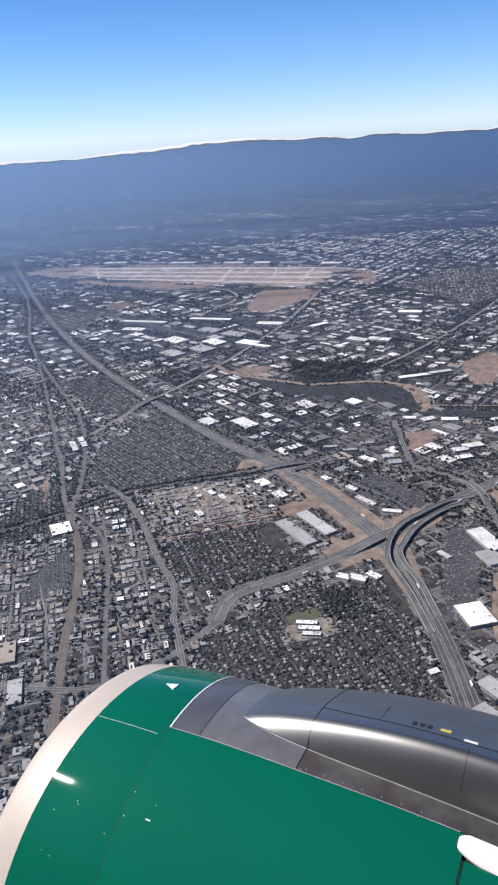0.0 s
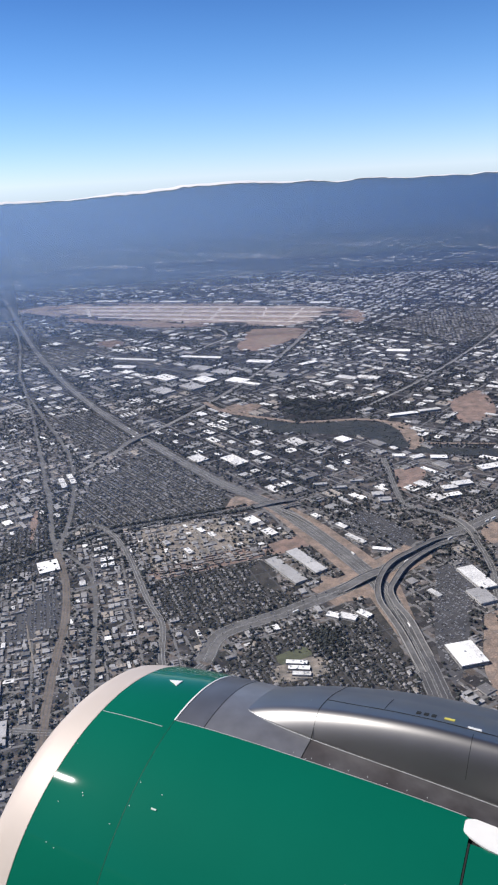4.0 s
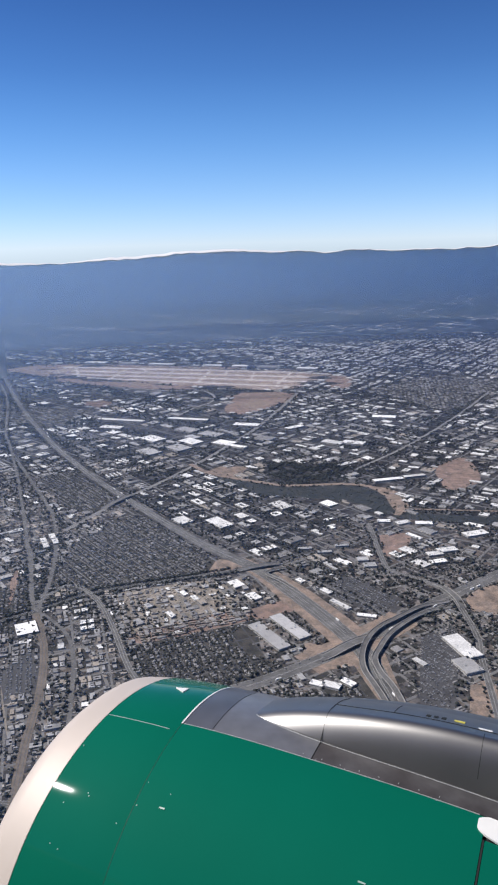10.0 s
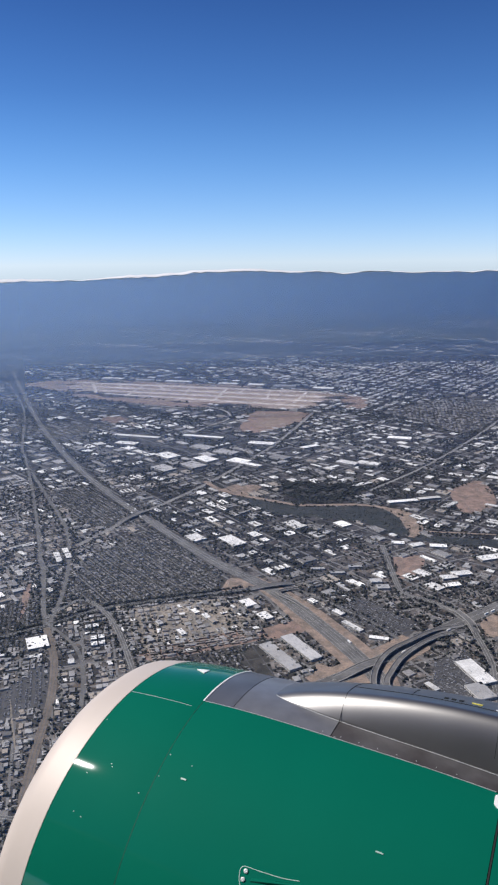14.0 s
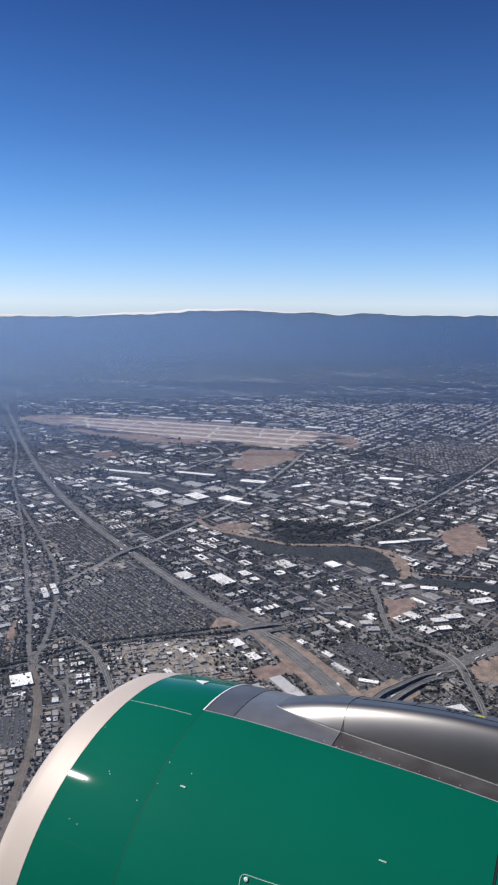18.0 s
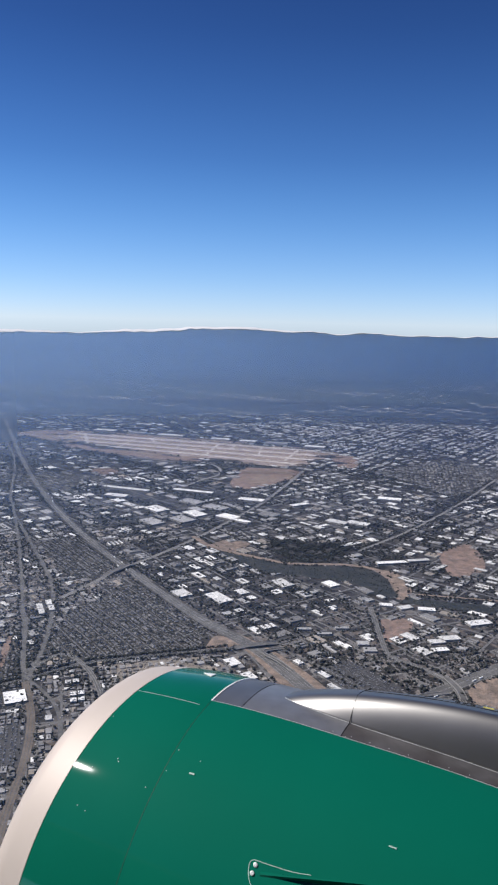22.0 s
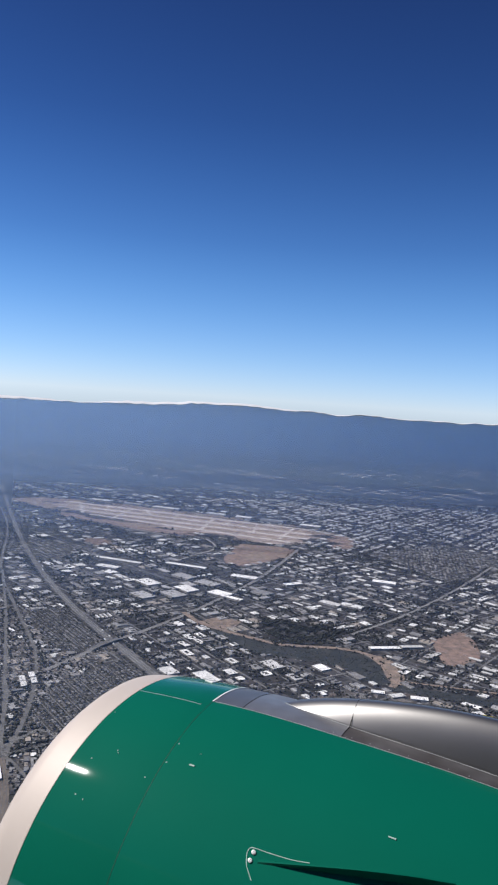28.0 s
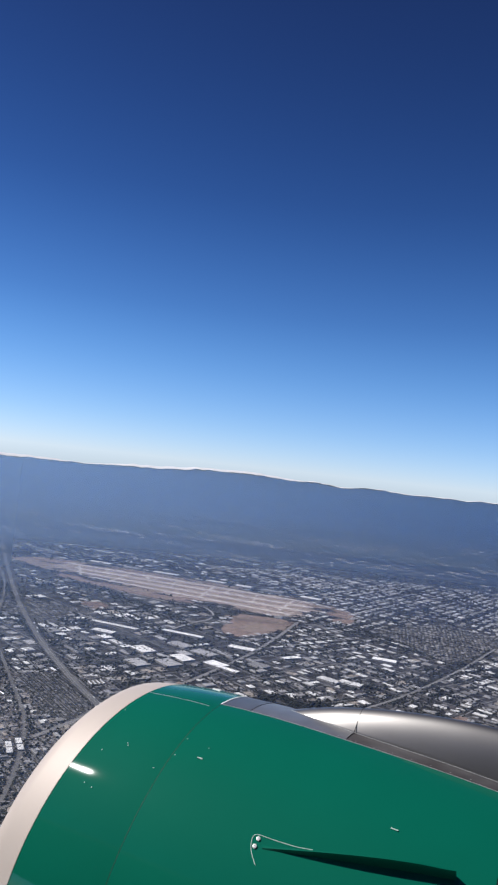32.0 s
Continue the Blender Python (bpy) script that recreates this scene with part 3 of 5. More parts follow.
# landmark roofs: x, y, turn, length, depth, height, kind
LANDMARKS = [
    (-157, 561, -70, 20, 17, 3, "w"), (17, 624, -60, 15, 11, 3, "w"), (31, 597, -60, 14, 10, 3, "w"),
    (39, 528, -62, 46, 11, 3.5, "l"), (57, 541, -62, 44, 11, 3.5, "l"),
    (67, 459, -30, 10, 6, 3, "w"), (77, 456, -30, 13, 7, 3, "w"), (89, 458, -50, 11, 6, 3, "w"),
    (183, 496, -75, 34, 14, 4, "w"), (145, 403, -80, 24, 19, 4.5, "w"), (178, 470, -75, 20, 14, 4, "l"),
    (134, 335, -60, 16, 11, 4, "l"), (124, 314, -60, 16, 11, 4, "l"), (127, 288, -60, 17, 10, 4, "l"), (143, 312, -60, 15, 10, 4, "l"),
    (147, 262, -60, 20, 12, 4, "l"), (165, 285, -60, 18, 11, 4, "l"),
    (-36, 793, -57, 22, 16, 3, "w"), (5, 780, -57, 32, 17, 3.5, "w"), (35, 408, -10, 14, 4, 2.5, "w"), (36, 402, -10, 14, 4, 2.5, "w"), (37, 396, -10, 12, 4, 2.5, "w"),
    (229, 676, 10, 20, 10, 3.5, "w"), (214, 668, 10, 16, 9, 3.5, "w"), (212, 650, 10, 16, 8, 3.5, "w"), (271, 714, 15, 26, 12, 3.5, "w"), (205, 755, 20, 16, 9, 3, "w"), (227, 750, -10, 18, 9, 3, "w"), (186, 762, -10, 14, 8, 3, "w"),
    (79, 828, -57, 26, 17, 3, "w"), (135, 826, -57, 18, 14, 3, "w"), (-175, 763, -70, 14, 6, 3, "w"), (-169, 748, -70, 14, 6, 3, "w"), (-182, 752, -70, 14, 6, 3, "w"), (-177, 738, -70, 14, 6, 3, "w"),
    (-94, 1167, -50, 38, 26, 4, "w"), (-32, 1139, -50, 36, 24, 4, "w"), (-94, 1090, -50, 36, 24, 4, "l"), (-50, 1105, -50, 36, 26, 4, "l"), (40, 1098, -40, 30, 10, 4, "w"), (186, 1099, -40, 34, 16, 4, "w"),
    (-120, 586, -78, 6, 5, 3, "w"), (-114, 588, -78, 6, 5, 3, "w"), (-112, 566, -78, 6, 5, 3, "w"), (-106, 568, -78, 6, 5, 3, "w"), (-110, 556, -78, 6, 5, 3, "w"), (-104, 558, -78, 6, 5, 3, "w"),
    (-142, 974, -62, 16, 2.4, 3, "w"), (-137, 977, -62, 16, 2.4, 3, "w"), (-132, 980, -62, 16, 2.4, 3, "w"), (-127, 983, -62, 16, 2.4, 3, "w"),
    (-30, 610, -60, 9, 5, 3, "w"), (-20, 600, -60, 10, 5, 3, "w"), (-40, 572, -60, 11, 5, 3, "w"), (-14, 592, -60, 10, 6, 3, "t"), (-60, 590, -60, 8, 5, 3, "l"), (-66, 562, -60, 10, 6, 3, "l"),
    (-160, 1310, -22, 92, 12, 4, "w"), (-40, 1296, -22, 76, 12, 4, "w"), (-170, 1257, -22, 40, 18, 4, "w"), (61, 1236, -22, 44, 18, 4, "w"), (-39, 1218, -40, 38, 24, 4, "l"), (0, 1181, -40, 40, 24, 4, "l"), (20, 1122, -40, 34, 24, 4, "w"), (140, 1205, 30, 34, 12, 4, "w"), (302, 1254, -20, 40, 18, 4, "w"), (217, 1092, -30, 34, 18, 4, "w"), (85, 1140, -40, 30, 20, 4, "l"),
    (-300, 2010, -20, 60, 24, 6, "w"), (-210, 1975, -20, 46, 20, 6, "l"), (-120, 1938, -20, 70, 22, 6, "w"), (10, 1888, -20, 50, 20, 6, "w"), (80, 1862, -20, 40, 22, 6, "w"), (150, 1836, -20, 56, 22, 6, "l"), (240, 1790, -20, 50, 24, 6, "w"),
    (225, 905, 10, 40, 9, 4, "w"), (262, 915, 10, 30, 8, 4, "w"),
    (90, 697, 0, 14, 5, 3, "l"), (108, 686, 0, 15, 5, 3, "l"), (128, 700, 0, 14, 5, 3, "l"), (142, 664, 0, 11, 9, 3, "l"), (146, 650, 0, 12, 9, 3, "l"),
    (96, 600, -55, 12, 6, 3, "w"), (104, 574, -55, 22, 5, 3, "w"), (122, 552, -20, 16, 5, 3, "w"), (76, 624, -55, 9, 6, 3, "w"),
    (-160, 398, -78, 22, 12, 3, "t"), (-145, 360, -78, 22, 9, 3, "l"), (-160, 318, -80, 46, 15, 3.5, "t"), (-82, 350, -60, 16, 9, 3, "t"), (-72, 344, -60, 9, 6, 3, "w"),
]
SPECS = []       # x, y, turn, length, depth, height, kind
taken = [(b[0], b[1], max(b[3], b[4])) for b in LANDMARKS]
for b in LANDMARKS:
    SPECS.append((*b[:5], b[5] * 0.55, b[6]))
LANDMARKS = SPECS[:]
ROOFS = {"w": M_ROOF_W, "l": M_ROOF_L, "g": M_ROOF_G, "t": M_ROOF_T}
for x0, x1, y0, y1, pu, pv, bu, bv, street, chance, fill in QUARTERS:
    ang = heading((x0 + x1) / 2, (y0 + y1) / 2)
    x, y = lots(x0, x1, y0, y1, ang, pu, pv, bu, bv, street)
    ok = free_mask(x, y, pv * 0.4) & (np.abs(x) < 0.47 * y + 60)
    for lx, ly, lr in taken:
        ok &= np.hypot(x - lx, y - ly) > lr * 0.55 + pv * 0.45
    mood = np.sin(x * 0.013 + 0.7 + y * 0.004) * np.sin(y * 0.0105 + 1.1 - x * 0.003) + 0.6 * np.sin(x * 0.031 + y * 0.027)
    ok &= rng.uniform(0, 1, x.shape) < chance * (np.clip(0.88 + 0.32 * mood, 0.4, 1.1) if y0 < 2210 else 1.0)
    if y0 >= 2210:
        ok &= np.sin(x * 0.006 + 0.8) * np.sin(y * 0.011 + x * 0.002) + 0.45 * np.sin(x * 0.019 + y * 0.023) + rng.normal(0, 0.4, x.shape) > 0.55
    for xx, yy in zip(x[ok], y[ok]):
        far_white = 0.12 if yy < 650 else ((0.24 if xx < -100 and yy < 1050 else (0.42 if yy < 1500 or xx < 120 else 0.6)) if yy < 2220 else 0.5)
        light = 0.30 if yy < 900 and xx < 0 else 0.33
        kind = rng.choice(["w", "l", "g", "t"], p=[far_white, light, 0.83 - light - far_white * 0.77, 0.17 - far_white * 0.23])
        w, d = pu * fill * rng.uniform(0.45, 1.2), pv * fill * rng.uniform(0.45, 1.15)
        SPECS.append((xx, yy, ang + (90 if rng.uniform() < 0.15 else 0) + rng.normal(0, 1.5), w, d, rng.uniform(0.7, 1.5) * (1 if yy < 1500 else 1.4), kind))


def box_verts(w, d, z0, z1, cx=0.0, cy=0.0):
    return [(cx + a * w / 2, cy + b * d / 2, z) for z in (z0, z1) for a, b in ((-1, -1), (1, -1), (1, 1), (-1, 1))]


SIDES = [(0, 1, 5, 4), (1, 2, 6, 5), (2, 3, 7, 6), (3, 0, 4, 7)]
BOX = SIDES + [(4, 5, 6, 7)]


def joined(boxes, faces_of=BOX):
    verts, faces = [], []
    for b in boxes:
        faces += [tuple(k + len(verts) for k in f) for f in faces_of]
        verts += b
    return verts, faces


def plan_of(w, d, pick):
    """Footprints of low buildings: plain, angled, stepped, round a court, or with teeth; as wings of length, depth and place."""
    if pick < 0.34 or w * d > 420 or min(w, d) < 2.2:
        return [(w, d, 0, 0)]
    if pick < 0.54:
        return [(w, d * 0.52, 0, -d * 0.24), (w * 0.46, d * 0.48, -w * 0.27, d * 0.26)]
    if pick < 0.74:
        return [(w * 0.54, d * 0.8, -w * 0.23, -d * 0.1), (w * 0.46, d * 0.8, w * 0.27, d * 0.1)]
    if pick < 0.88:
        return [(w, d * 0.33, 0, -d * 0.335), (w, d * 0.33, 0, d * 0.335), (w * 0.28, d * 0.34, -w * 0.36, 0), (w * 0.28, d * 0.34, w * 0.36, 0)]
    return [(w, d * 0.36, 0, -d * 0.32), (w * 0.22, d * 0.64, -w * 0.39, d * 0.18), (w * 0.22, d * 0.64, 0, d * 0.18), (w * 0.22, d * 0.64, w * 0.39, d * 0.18)]


def building(x, y, turn, w, d, h, kind, seed, plain=False):
    """One commercial building: walls with a parapet, a window band, a sunken roof and plant on the roof."""
    r = np.random.default_rng(seed)
    big = w * d > 220
    name = "warehouse" if big else ("office_building" if w * d > 75 else "workshop")
    colour = {"w": "white flat", "l": "light grey flat", "g": "dark grey gravel", "t": "tan flat"}[kind]
    thing = new(name)
    thing.matrix_world = pose(x, y, 0, 0, 0, turn)
    tagged(thing, f"{'large low warehouse' if big else ('low office block' if w * d > 75 else 'small workshop')} with a {colour} roof", name.replace("_", " "))
    wings = plan_of(w, d, 0.0 if plain else r.uniform())
    v, f = joined([box_verts(a, b, 0, h + 0.14, cx, cy) for a, b, cx, cy in wings], SIDES)
    wall = part("wall", mesh_of("wall", v, f, M_WALL), thing)
    v, f = joined([box_verts(a + 0.05, b + 0.05, h * 0.45, h * 0.62, cx, cy) for a, b, cx, cy in wings], SIDES)
    part("window_band", mesh_of("window_band", v, f, M_WALL_GLASS), wall, "dark tinted window band")
    for i, (a, b, cx, cy) in enumerate(wings):
        z = h + 0.004 * i
        vv = [(cx + s * a / 2, cy + t * b / 2, z) for s, t in ((-1, -1), (1, -1), (1, 1), (-1, 1))]
        top = part("roof", mesh_of("roof", vv, [(0, 1, 2, 3)], ROOFS[kind]), thing, colour + " roof")
        roof = top if i == 0 else roof
    for k in range(int(r.integers(2, 6))):
        uw, ud = r.uniform(0.6, 1.8), r.uniform(0.6, 1.4)
        a, b, cx, cy = wings[k % len(wings)]
        uw, ud = min(uw, a * 0.6), min(ud, b * 0.6)
        v, f = joined([box_verts(uw, ud, h, h + r.uniform(0.25, 0.55), cx + r.uniform(-0.5, 0.5) * (a - uw), cy + r.uniform(-0.5, 0.5) * (b - ud))])
        part("rooftop_unit", mesh_of("rooftop_unit", v, f, M_UNIT), roof, "grey metal rooftop unit")
    return thing


SPECS.sort(key=lambda b: math.hypot(b[0], b[1]) if b not in LANDMARKS else 0)
NEAR, REST, count = [], [], [0, 0, 0]
for b in SPECS:
    size = 2 if b[3] * b[4] > 220 else (1 if b[3] * b[4] > 75 else 0)
    count[size] += 1
    (NEAR if count[size] <= (270, 230, 120)[size] and b[1] < 1350 else REST).append(b)
for i, b in enumerate(NEAR):
    building(*b, seed=i, plain=b in LANDMARKS)


def far_buildings():
    """The rest of the town, joined by roof colour."""
    for kind, material in ROOFS.items():
        boxes, tops = [], []
        for x, y, turn, w, d, h, k in REST:
            if k != kind:
                continue
            m = pose(x, y, hill_height(x, y), 0, 0, turn)
            for a, b, cx, cy in plan_of(w, d, rng.uniform()) if y < 1800 else [(w, d, 0, 0)]:
                boxes.append([tuple(m @ Vector(v)) for v in box_verts(a, b, 0, h, cx, cy)])
                tops.append([tuple(m @ Vector(v)) for v in box_verts(a, b, h, h + 0.02, cx, cy)][4:])
            if y < 1500:
                for q in range(2):
                    tops.append([tuple(m @ Vector(v)) for v in box_verts(w * 0.12, d * 0.1, h, h + 0.6, rng.uniform(-0.35, 0.35) * w, rng.uniform(-0.3, 0.3) * d)][4:])
        v, f = joined(boxes, SIDES)
        block = tagged(new("distant_buildings"), "many low commercial buildings filling the distant plain", "buildings", kind="stuff")
        tagged(part("walls", mesh_of("walls", v, f, M_WALL), block), kind="stuff")
        v, f = joined(tops, [(0, 1, 2, 3)])
        tagged(part("roofs", mesh_of("roofs", v, f, material), block), kind="stuff")


far_buildings()


# ---- houses ----
HOUSE_AT = []


def house_kinds():
    """A few hipped houses, kept as things where they stand nearest."""
    out = []
    for w, d in ((2.0, 1.7), (2.4, 1.9), (2.6, 2.1), (2.1, 2.2)):
        h, o, rh = 0.7, 1.08, d * 0.24
        wall = mesh_of("wall", box_verts(w, d, 0, h), SIDES, M_WALL)
        rv = [(-w / 2 * o, -d / 2 * o, h), (w / 2 * o, -d / 2 * o, h), (w / 2 * o, d / 2 * o, h), (-w / 2 * o, d / 2 * o, h), (-w * 0.36, 0, h + rh), (w * 0.36, 0, h + rh)]
        roof = mesh_of("roof", rv, [(0, 1, 5, 4), (2, 3, 4, 5), (1, 2, 5), (3, 0, 4)], M_ROOF_NEAR)
        flue = mesh_of("chimney", *joined([box_verts(0.22, 0.22, h, h + rh + 0.2, w * 0.2, d * 0.12)]), M_ROOF_T)
        out.append((wall, roof, flue))
    return out


def houses():
    kinds, single = house_kinds(), 0
    walls_v, walls_f, roof_v, roof_f = [], [], [], []
    for poly in HOMES:
        xs, ys = [p[0] for p in poly], [p[1] for p in poly]
        far = min(ys) > 1200
        pu, pv = (9, 11) if far else ((4.2, 5.4) if min(ys) > 600 else (3.4, 4.6))
        loose = 0.03 if min(ys) > 600 else 0.10
        ang = heading(sum(xs) / len(xs), sum(ys) / len(ys))
        x, y = lots(min(xs), max(xs), min(ys), max(ys), ang, pu, pv, 9, 2, 2.6)
        ok = inside(poly, x, y) & free_mask(x, y, 2.5, homes=True)
        for lx, ly, lr in taken:
            ok &= np.hypot(x - lx, y - ly) > lr * 0.6 + 2
        ok &= rng.uniform(0, 1, x.shape) < 0.93
        x, y = x + rng.normal(0, pu * loose, x.shape), y + rng.normal(0, pu * loose, x.shape)
        for xx, yy in zip(x[ok], y[ok]):
            HOUSE_AT.append((xx, yy))
            if single < 280 and yy < 330 and -30 < xx < 110:
                wall, roof, flue = kinds[single % 4]
                thing = new("house")
                thing.matrix_world = pose(xx, yy, 0, 0, 0, ang + rng.choice([0, 90]) + rng.normal(0, 4))
                tagged(thing, "small house with a hipped shingle roof among trees", "house", "suburban houses")
                part("wall", wall, thing)
                part("chimney", flue, part("roof", roof, thing))
                single += 1
                continue
            w, d, h = pu * rng.uniform(0.45, 0.8), pv * rng.uniform(0.35, 0.55), 0.7
            m = pose(xx, yy, 0, 0, 0, ang + rng.choice([0, 90]) + rng.normal(0, 4))
            b = [tuple(m @ Vector(v)) for v in box_verts(w, d, 0, h)]
            walls_f += [tuple(k + len(walls_v) for k in f) for f in SIDES]
            walls_v += b
            o, rh = 1.08, d * 0.26
            rv = [(-w / 2 * o, -d / 2 * o, h), (w / 2 * o, -d / 2 * o, h), (w / 2 * o, d / 2 * o, h), (-w / 2 * o, d / 2 * o, h), (-w * 0.36, 0, h + rh), (w * 0.36, 0, h + rh)]
            roof_f += [tuple(k + len(roof_v) for k in f) for f in ((0, 1, 5, 4), (2, 3, 4, 5), (1, 2, 5), (3, 0, 4))]
            roof_v += [tuple(m @ Vector(v)) for v in rv]
    block = tagged(new("suburban_houses"), "dense small houses with hipped shingle roofs", "houses", kind="stuff")
    tagged(part("walls", mesh_of("walls", walls_v, walls_f, M_WALL), block), kind="stuff")
    tagged(part("roofs", mesh_of("roofs", roof_v, roof_f, M_ROOF_HOUSE), block), kind="stuff")


houses()


# ---- minor streets ----
def street_grid(x0, x1, y0, y1, angle, pu, pv, bu, bv, street, poly=None):
    """Narrow streets in the gaps between the blocks of one quarter, as one sheet."""
    a = radians(angle)
    cx, cy, r = (x0 + x1) / 2, (y0 + y1) / 2, math.hypot(x1 - x0, y1 - y0) / 2
    ca, sa = math.cos(a), math.sin(a)
    verts, faces = [], []
    for along in (0, 1):
        pitch, block = (pu, bu) if along == 0 else (pv, bv)
        q, k = -r, 0
        while q < r:
            k += 1
            if k % block == 0:
                g = q + (pitch + street) / 2
                t = np.arange(-r, r, 6.0)
                u, v = (np.full_like(t, g), t) if along == 0 else (t, np.full_like(t, g))
                x, y = cx + u * ca - v * sa, cy + u * sa + v * ca
                ok = (x > x0) & (x < x1) & (y > y0) & (y < y1) & (np.abs(x) < 0.5 * y + 40)
                if poly:
                    ok &= inside(poly, x, y)
                else:
                    for h in HOMES:
                        ok &= ~inside(h, x, y)
                nx, ny = (ca, sa) if along == 0 else (-sa, ca)
                tx, ty = (-sa, ca) if along == 0 else (ca, sa)
                w = 0.55 if poly else min(1.2, street * 0.28)
                for px, py in zip(x[ok], y[ok]):
                    b = len(verts)
                    for i, j in ((-1, -1), (1, -1), (1, 1), (-1, 1)):
                        verts.append((px + nx * w * i + tx * 3.0 * j, py + ny * w * i + ty * 3.0 * j, 0.02 + 0.008 * along))
                    faces.append((b, b + 1, b + 2, b + 3))
            q += pitch + (street if k % block == 0 else 0)
    if faces:
        tagged(new("road", mesh_of("street_grid", verts, faces, M_ASPHALT if poly and y0 < 600 else M_STREET)), "grid of narrow grey streets between the blocks", "street", kind="structure")


M_STREET = mat("worn_street", (0.145, 0.142, 0.142), 0.9, vary=0.25, size=4)
for x0, x1, y0, y1, pu, pv, bu, bv, street, chance, fill in QUARTERS[:9]:
    street_grid(x0, x1, y0, y1, heading((x0 + x1) / 2, (y0 + y1) / 2), pu, pv, bu, bv, street)
for poly in HOMES:
    xs, ys = [p[0] for p in poly], [p[1] for p in poly]
    pu, pv = (9, 11) if min(ys) > 1200 else ((4.2, 5.4) if min(ys) > 600 else (3.4, 4.6))
    street_grid(min(xs), max(xs), min(ys), max(ys), heading(sum(xs) / len(xs), sum(ys) / len(ys)), pu, pv, 9, 2, 2.6, poly)


# ---- small sheds, containers and vans ----
def yard_clutter():
    verts, faces = [], []
    n = 22000
    y = np.sqrt(rng.uniform(170 ** 2, 1050 ** 2, n))
    x = rng.uniform(-1, 1, n) * (y * 0.47 + 30)
    ok = free_mask(x, y, 0.6) & ((y < 640) | (x < -110) | (rng.uniform(0, 1, n) < 0.15))
    for xx, yy in zip(x[ok], y[ok]):
        m = pose(xx, yy, 0, 0, 0, heading(xx, yy) + rng.choice([0, 90]) + rng.normal(0, 5))
        s = 1.0 if yy < 700 else 1.5
        faces.extend(tuple(k + len(verts) for k in f) for f in BOX)
        verts.extend(tuple(m @ Vector(v)) for v in box_verts(rng.uniform(0.6, 2.8) * s, rng.uniform(0.5, 1.4) * s, 0.02, rng.uniform(0.25, 0.7)))
    for hx, hy in HOUSE_AT:
        for _ in range(3 if hy < 700 else 1):
            m = pose(hx + rng.normal(0, 1.6), hy + rng.normal(0, 1.6), 0, 0, 0, heading(hx, hy) + rng.choice([0, 90]) + rng.normal(0, 5))
            faces.extend(tuple(k + len(verts) for k in f) for f in BOX)
            verts.extend(tuple(m @ Vector(v)) for v in box_verts(rng.uniform(0.4, 1.3), rng.uniform(0.3, 0.7), 0.02, rng.uniform(0.12, 0.5)))
    tagged(new("sheds_and_vans", mesh_of("sheds_and_vans", verts, faces, M_CLUTTER)), "scattered small sheds, containers and vans in yards", "sheds", kind="stuff")


M_CLUTTER = mat("mixed_paint_and_tin", (0.205, 0.192, 0.182), 0.7, vary=0.2, size=1.0, island=0.98)
yard_clutter()

# ---- trees ----
def clump_template(seed, detail=1):
    bm = bmesh.new()
    bmesh.ops.create_icosphere(bm, subdivisions=detail, radius=1.0)
    r = np.random.default_rng(seed)
    for v in bm.verts:
        v.co *= r.uniform(0.7, 1.2)
        v.co.z = v.co.z * 0.8 + 0.75
    bm.verts.index_update()
    v = np.array([tuple(q.co) for q in bm.verts])
    f = np.array([[q.index for q in face.verts] for face in bm.faces])
    bm.free()
    return v, f


TEMPLATES = [clump_template(s) for s in range(5)]


def crown_template(seed):
    """A crown of four uneven clumps."""
    r = np.random.default_rng(seed + 50)
    vs, fs, base = [], [], 0
    for k in range(4):
        v, f = clump_template(seed * 7 + k)
        s = r.uniform(0.45, 0.7)
        off = np.array([r.uniform(-0.55, 0.55), r.uniform(-0.55, 0.55), r.uniform(0.0, 0.7)])
        vs.append(v * s + off)
        fs.append(f + base)
        base += len(v)
    return np.concatenate(vs), np.concatenate(fs)


CROWNS = [crown_template(s) for s in range(6)]


def scatter(name, label, xs, ys, radii, shapes=TEMPLATES):
    """Tree crowns of uneven clumps, joined into one mesh."""
    vs, fs, base = [], [], 0
    pick = rng.integers(0, len(shapes), len(xs))
    spin = rng.uniform(0, 6.28, len(xs))
    for x, y, r, k, s in zip(xs, ys, radii, pick, spin):
        v, f = shapes[k]
        c, q = math.cos(s) * r, math.sin(s) * r
        w = np.empty_like(v)
        w[:, 0] = x + v[:, 0] * c - v[:, 1] * q
        w[:, 1] = y + v[:, 0] * q + v[:, 1] * c
        w[:, 2] = v[:, 2] * r
        vs.append(w)
        fs.append(f + base)
        base += len(v)
    v, f = np.concatenate(vs), np.concatenate(fs)
    me = bpy.data.meshes.new(name)
    me.vertices.add(len(v))
    me.vertices.foreach_set("co", v.ravel())
    me.loops.add(f.size)
    me.loops.foreach_set("vertex_index", f.ravel())
    me.polygons.add(len(f))
    me.polygons.foreach_set("loop_start", np.arange(0, f.size, 3))
    me.polygons.foreach_set("loop_total", np.full(len(f), 3))
    me.update(calc_edges=True)
    me.materials.append(M_LEAF)
    tagged(new(name, me), label, "trees", kind="stuff")


def random_in(n, x0, x1, y0, y1):
    return rng.uniform(x0, x1, n), rng.uniform(y0, y1, n)


